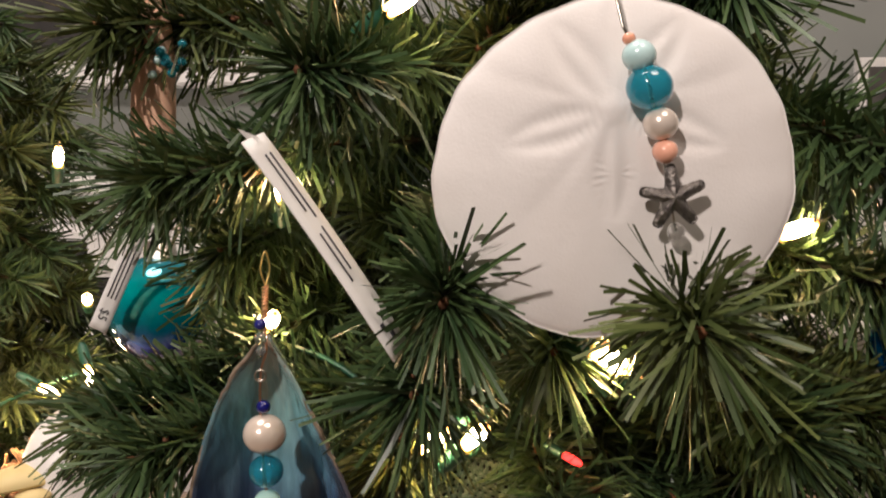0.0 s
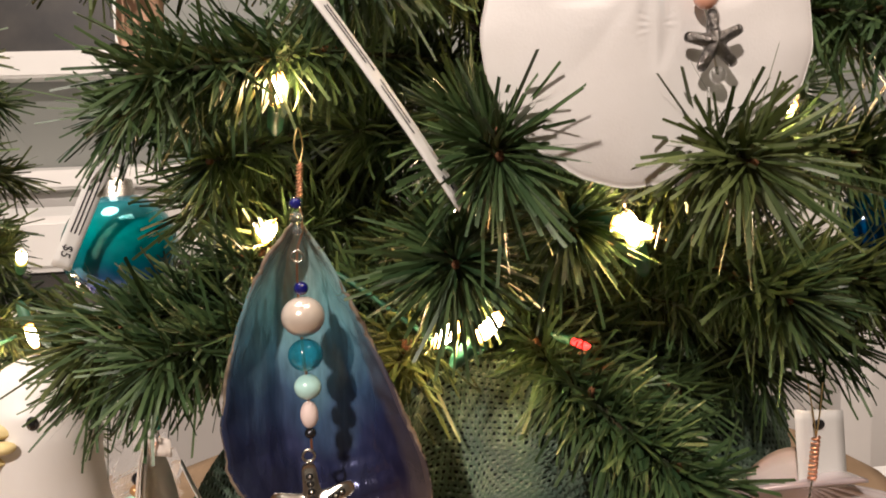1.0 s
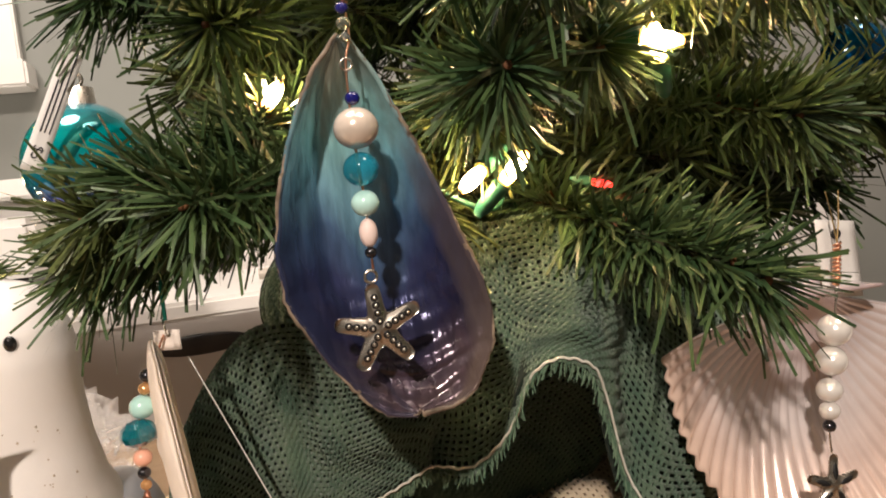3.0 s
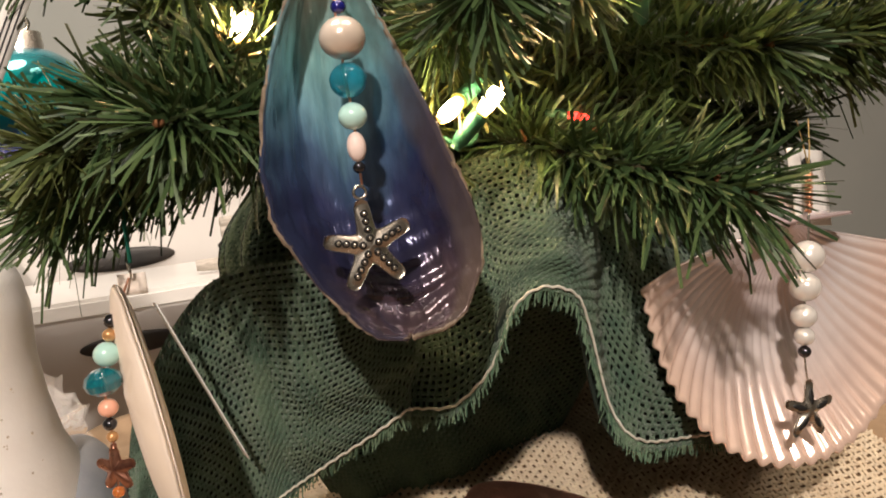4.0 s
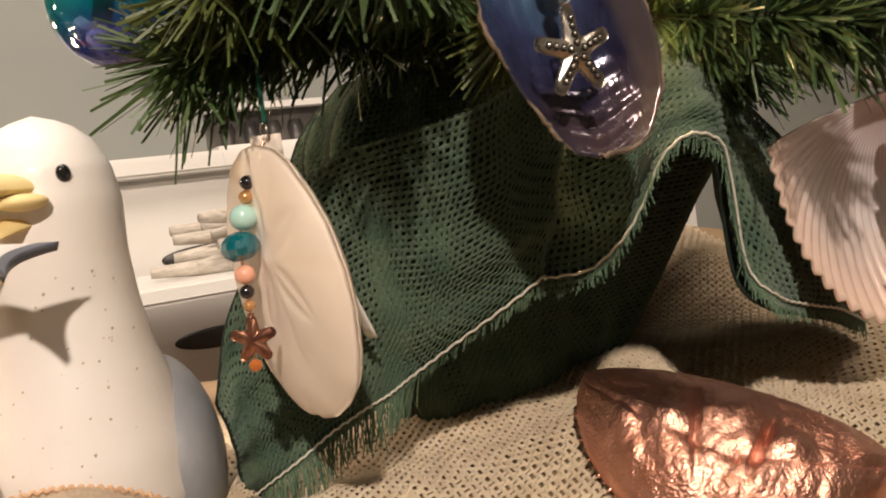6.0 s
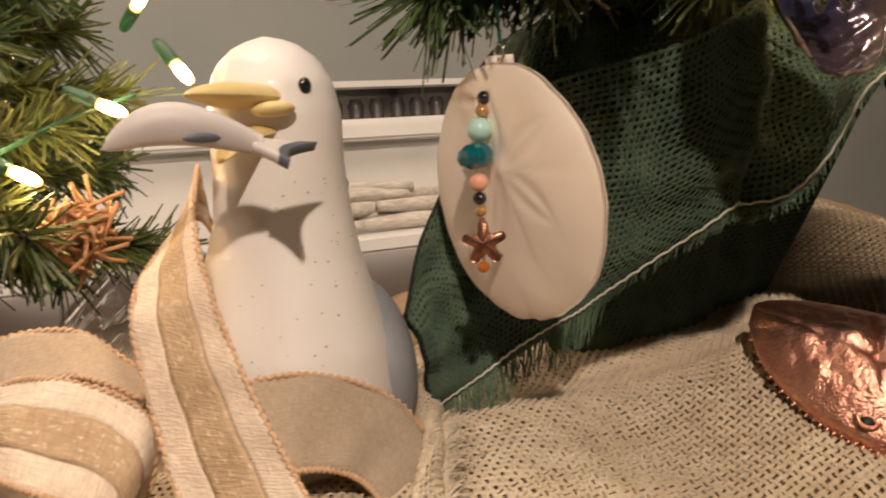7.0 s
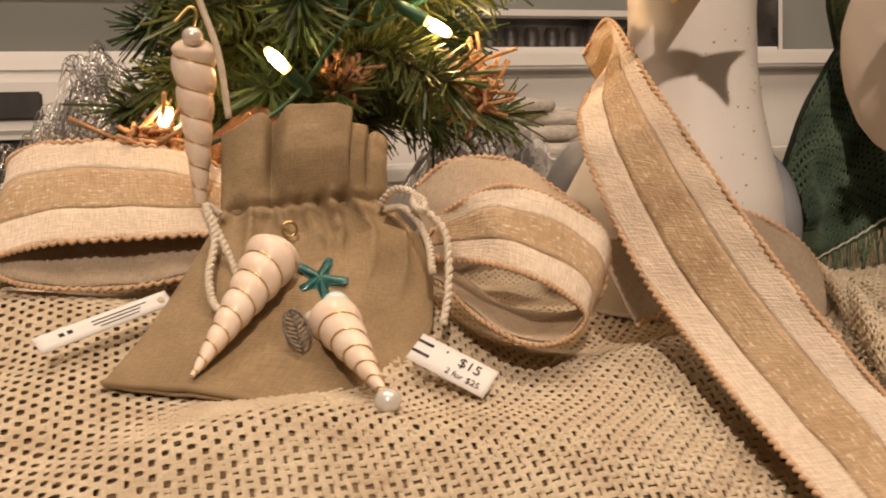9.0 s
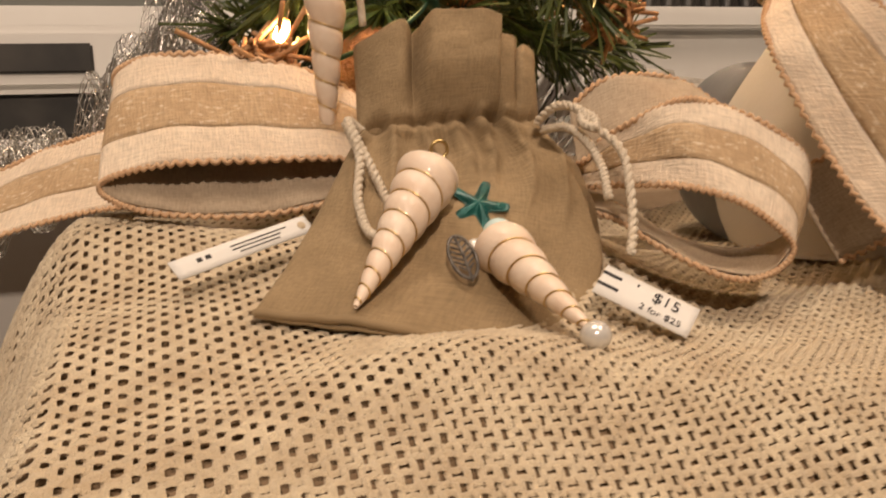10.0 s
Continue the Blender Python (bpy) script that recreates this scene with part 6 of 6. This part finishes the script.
tg, tm, tl = label_strip("price_tag", (-0.2560, 0.2985, 0.0430), (-0.2395, 0.2855, 0.0330), 0.0098, "white printed price tag tucked under the pouch", "paper price tags",
                         [(0.0, 0.20, 0.24, 0.09), (0.0, 0.22, -0.14, 0.09), (0.36, 0.02, 0.3, 0.08)], facing=(0.05, -0.72, 0.7))
words(tg, "$15", 0.0044, tl * 0.54, 0.0004, 0.0004)
words(tg, "2 for $25", 0.0027, tl * 0.46, -0.0034, 0.0004)
tg, tm, tl = label_strip("price_tag", (-0.3501, 0.3150, 0.0501), (-0.3172, 0.3340, 0.0569), 0.0052, "white printed price strip with a punched hole beside the pouch", "paper price tags",
                         [(0.40, 0.42, 0.2, 0.05), (0.40, 0.36, 0.0, 0.05), (0.44, 0.30, -0.2, 0.05), (0.16, 0.035, 0.1, 0.2), (0.22, 0.035, 0.1, 0.2)], facing=(0.05, -0.75, 0.65))
part("punched_hole", ball("punched_hole", (tl * 0.93, 0, 0.0003), 0.0011, 0.0011, 0.0002), M_BURLAP, tg)

# hanging auger on the small tree
a3 = auger((-0.3045, 0.374, 0.070), (-0.3035, 0.366, 0.1330), 0.0080, 9, "pink-cream auger shell hanging on the small tree", "auger shell charms")
hp = thing("pearl_hanger", None, "pearl and cream ribbon loop hanging the auger shell", "hanger")
bead(hp, (-0.3040, 0.360, 0.1330), 0.0032, M_PEARL, "pearl")
wire(hp, [(-0.304, 0.360, 0.134), (-0.3025, 0.359, 0.140), (-0.3045, 0.359, 0.1415), (-0.309, 0.358, 0.137)], 0.0005, M_GOLDWIRE)
part("cord", tube("cord", smooth_line([(-0.3035, 0.362, 0.155), (-0.301, 0.3615, 0.144), (-0.2965, 0.3615, 0.128), (-0.2945, 0.363, 0.108)], 30), 0.0011, 7), M_CORD, hp, "cream cord")


# ---- copper crab shell ----
Wd, Fd = np.array([0.626, -0.712, -0.317]), np.array([-0.743, -0.421, -0.521])
Nd = np.array([-0.237, -0.562, 0.792])
KC = np.array([0.0057, 0.2835, 0.0715]) + Wd * 0.0467


def crab(u, v):
    """u from spine to spine, v from the toothed front rim over the dome to the back rim."""
    w = 2 * u - 1
    rim = max(0.0, 1 - w * w) ** 0.55
    f = 0.048 * rim
    b = -0.0135 * rim
    d = f + (b - f) * v
    dome = 0.0165 * (1 - abs(2 * v ** 0.8 - 1) ** 2.2) * rim ** 0.9
    aw = abs(w)
    lumps = 0.0030 * math.exp(-((aw - 0.36) / 0.14) ** 2 - ((v - 0.46) / 0.15) ** 2) + 0.0026 * math.exp(-(w / 0.17) ** 2 - ((v - 0.62) / 0.17) ** 2)
    lumps += 0.0016 * math.exp(-((aw - 0.17) / 0.08) ** 2 - ((v - 0.25) / 0.09) ** 2) + 0.0018 * math.exp(-((aw - 0.66) / 0.12) ** 2 - ((v - 0.38) / 0.13) ** 2)
    lumps -= 0.0024 * math.exp(-((aw - 0.21 - 0.25 * (v - 0.5)) / 0.035) ** 2 - ((v - 0.5) / 0.26) ** 2) + 0.0013 * math.exp(-((v - 0.36 - 0.1 * aw) / 0.03) ** 2)
    lumps += 0.0016 * noise.noise(Vector((w * 7, v * 6, 4.0))) + 0.0006 * noise.noise(Vector((w * 21, v * 18, 2.0)))
    flange = 0.0022 * math.exp(-(v / 0.05) ** 2)
    p = KC + Wd * 0.0467 * w + Fd * d + Nd * (dome + lumps * min(1, 8 * v * (1 - v)) * rim + flange * rim)
    return (*p, u, v)


cs = thing("crab_shell", None, "copper-coloured lustrous crab shell lying on the burlap", "crab shell")
part("carapace", sheet("carapace", crab, 120, 50, 0.0014), M_CRAB, cs, "hammered copper lustre")
for k in range(46):
    w = -0.98 + 1.96 * k / 45
    p = np.array(crab((w + 1) / 2, 0.0)[:3])
    out = Fd * (1 - w * w) ** 0.5 + Wd * w * 0.8
    tip = 0.0022 if k % 2 else 0.0015
    part("rim_tooth", tube("rim_tooth", [p - out * 0.0012, p + out * 0.0005, p + out * tip], lambda s: 0.0012 * (1 - 0.8 * s), 6), M_CRAB, cs)
for w in (-0.17, 0.14):
    p = np.array(crab((w + 1) / 2, 0.075)[:3])
    part("eye_socket", ball("eye_socket", p - Nd * 0.0006, 0.0030, 0.0026, 0.0022), M_OXIDE, cs, "dark eye socket")
    part("socket_rim", torus("socket_rim", p + Nd * 0.0008, 0.0030, 0.0007, Vector(Nd).to_track_quat("Y", "Z").to_matrix().to_4x4()), M_CRAB, cs)


# ---- far furniture and clutter ----
def far_cabinet(name, lo, hi, label, ovals=()):
    c = thing(name, None, label, "cabinet", kind="")
    part("body", box("body", lo, hi, 0.006), M_WHITE, c)
    part("top", box("top", (lo[0] - 0.02, lo[1] - 0.03, hi[2]), (hi[0] + 0.02, hi[1], hi[2] + 0.025), 0.004), M_WHITE, c)
    # Slots aren't cut: black ovals on the front give their inner shade.
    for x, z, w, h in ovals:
        part("handle_slot", ball("handle_slot", (x, lo[1] - 0.002, z), w, 0.006, h), M_DARK, c, "black oval for the shade inside a handle slot")
    return c


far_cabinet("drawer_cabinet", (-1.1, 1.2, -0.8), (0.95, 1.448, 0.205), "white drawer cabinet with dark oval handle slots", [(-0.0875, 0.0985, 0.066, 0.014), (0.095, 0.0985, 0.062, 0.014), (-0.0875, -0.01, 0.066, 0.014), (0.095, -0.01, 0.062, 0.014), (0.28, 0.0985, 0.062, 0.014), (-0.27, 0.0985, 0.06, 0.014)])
tray = thing("lid_shadow_gap", None, "white lid over a black box for the shadow gap, with a blackened recess", "tray")
# Black box put in for the shadow gap below the white lid.
part("body", box("body", (-0.9, 0.98, 0.085), (-0.24, 1.15, 0.125), 0.004), M_DARK, tray)
part("lid", box("lid", (-0.91, 0.97, 0.125), (-0.23, 1.16, 0.185), 0.008), M_WHITE, tray, "white lid")
# Black block on the lid's face, giving the shade of a recess.
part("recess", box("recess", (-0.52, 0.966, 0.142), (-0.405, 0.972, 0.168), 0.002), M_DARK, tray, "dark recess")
trestle = thing("side_table", None, "white side table behind the display", "table")
part("top", box("top", (-0.95, 0.92, 0.065), (0.62, 1.17, 0.085), 0.004), M_WHITE, trestle)
for x in (-0.92, 0.58):
    for y in (0.95, 1.14):
        part("leg", box("leg", (x - 0.02, y - 0.02, -0.8), (x + 0.02, y + 0.02, 0.065)), M_WHITE, trestle)
rack = thing("display_rack", None, "white shelf frame with a row of small black items", "rack")
part("back_panel", box("back_panel", (0.135, 1.285, 0.236), (0.60, 1.295, 0.290)), M_PICTURE, rack)
part("top_rail", box("top_rail", (0.13, 1.26, 0.290), (0.61, 1.30, 0.299)), M_WHITE, rack)
part("shelf_board", box("shelf_board", (0.125, 1.19, 0.2302), (0.61, 1.30, 0.236)), M_WHITE, rack)
for k in range(14):
    x = 0.145 + 0.032 * k
    part("black_knob", rings_mesh("black_knob", [(x, 1.215, 0.236, 0.009, 0.009), (x, 1.215, 0.256, 0.012, 0.012), (x, 1.215, 0.266, 0.008, 0.008)], 14), M_DARK, rack)
rd = random.Random(31)
for k in range(16):
    x, y, z = 0.06 + rd.uniform(0, 0.22), rd.uniform(0.97, 1.08), 0.095 + 0.010 * (k // 3)
    a = rd.uniform(-0.5, 0.5)
    ln = rd.uniform(0.05, 0.09)
    solo("driftwood_stick", tube("driftwood_stick", smooth_line([(x - ln * math.cos(a), y - ln * math.sin(a), z), (x, y, z + rd.uniform(-0.003, 0.006)), (x + ln * math.cos(a), y + ln * math.sin(a), z)], 12), lambda s: 0.010 - 0.004 * abs(2 * s - 1), 9), M_DRIFT, None,
         "bleached driftwood stick in a loose pile", "driftwood", "driftwood pile")
fp = thing("picture_frame", None, "white framed dark photograph leaning on the cabinet", "picture")
part("frame", box("frame", (0.64, 1.40, 0.232), (0.80, 1.42, 0.40), 0.003), M_WHITE, fp)
part("photograph", box("photograph", (0.655, 1.396, 0.247), (0.785, 1.3995, 0.385)), M_PICTURE, fp)
win = thing("window_1", None, "dark night window with a white frame and sill", "window", kind="structure")
part("pane", box("pane", (-1.3, 1.436, 0.40), (-0.335, 1.449, 1.3)), M_DARK, win, "dark glass pane")
part("window_sill", box("window_sill", (-1.36, 1.36, 0.362), (-0.27, 1.449, 0.40), 0.004), M_WHITE, win)
part("window_frame", box("window_frame", (-0.335, 1.42, 0.40), (-0.285, 1.449, 1.3), 0.003), M_WHITE, win)
part("window_frame", box("window_frame", (-1.35, 1.42, 0.40), (-1.30, 1.449, 1.3), 0.003), M_WHITE, win)
part("window_frame", box("window_frame", (-1.35, 1.42, 1.30), (-0.285, 1.449, 1.35), 0.003), M_WHITE, win)


def net_at(U, V):
    """Crumpled netting heaped behind the ribbon."""
    x, y = -0.47 + 0.18 * U, 0.445 + 0.085 * V
    z = 0.062 + 0.078 * np.exp(-((x + 0.338) / 0.034) ** 2) * (0.55 + 0.45 * V) + 0.010 * np.sin(U * 31 + 3 * np.sin(V * 9)) + 0.008 * np.sin(V * 27 + U * 14) + 0.004 * np.sin(U * 83 + V * 41)
    return np.stack([x + 0.004 * np.sin(V * 37), y + 0.006 * np.sin(U * 47 + V * 11), z], axis=-1)


net = thing("tinsel_net", None, "crumpled silver tinsel netting heaped behind the ribbon", "netting")
part("netting", weave("netting", net_at, 0.30, 0.20, 0.0030, 0.00055, 0.0004), M_TINSEL, net, kind="stuff")
cellophane = thing("cellophane_bag", None, "crumpled clear cellophane behind the seagull and ribbon", "plastic bag")


def film_at(u, v):
    k = 0.012 * noise.noise(Vector((u * 9, v * 9, 2))) + 0.006 * noise.noise(Vector((u * 28, v * 28, 5)))
    return (-0.205 + 0.085 * u + k, 0.45 + 0.03 * v + k, 0.062 + 0.055 * v * math.sin(math.pi * (0.1 + 0.8 * u)) + k)


part("film", sheet("film", film_at, 40, 26, 0.0, False), M_PLASTIC, cellophane)
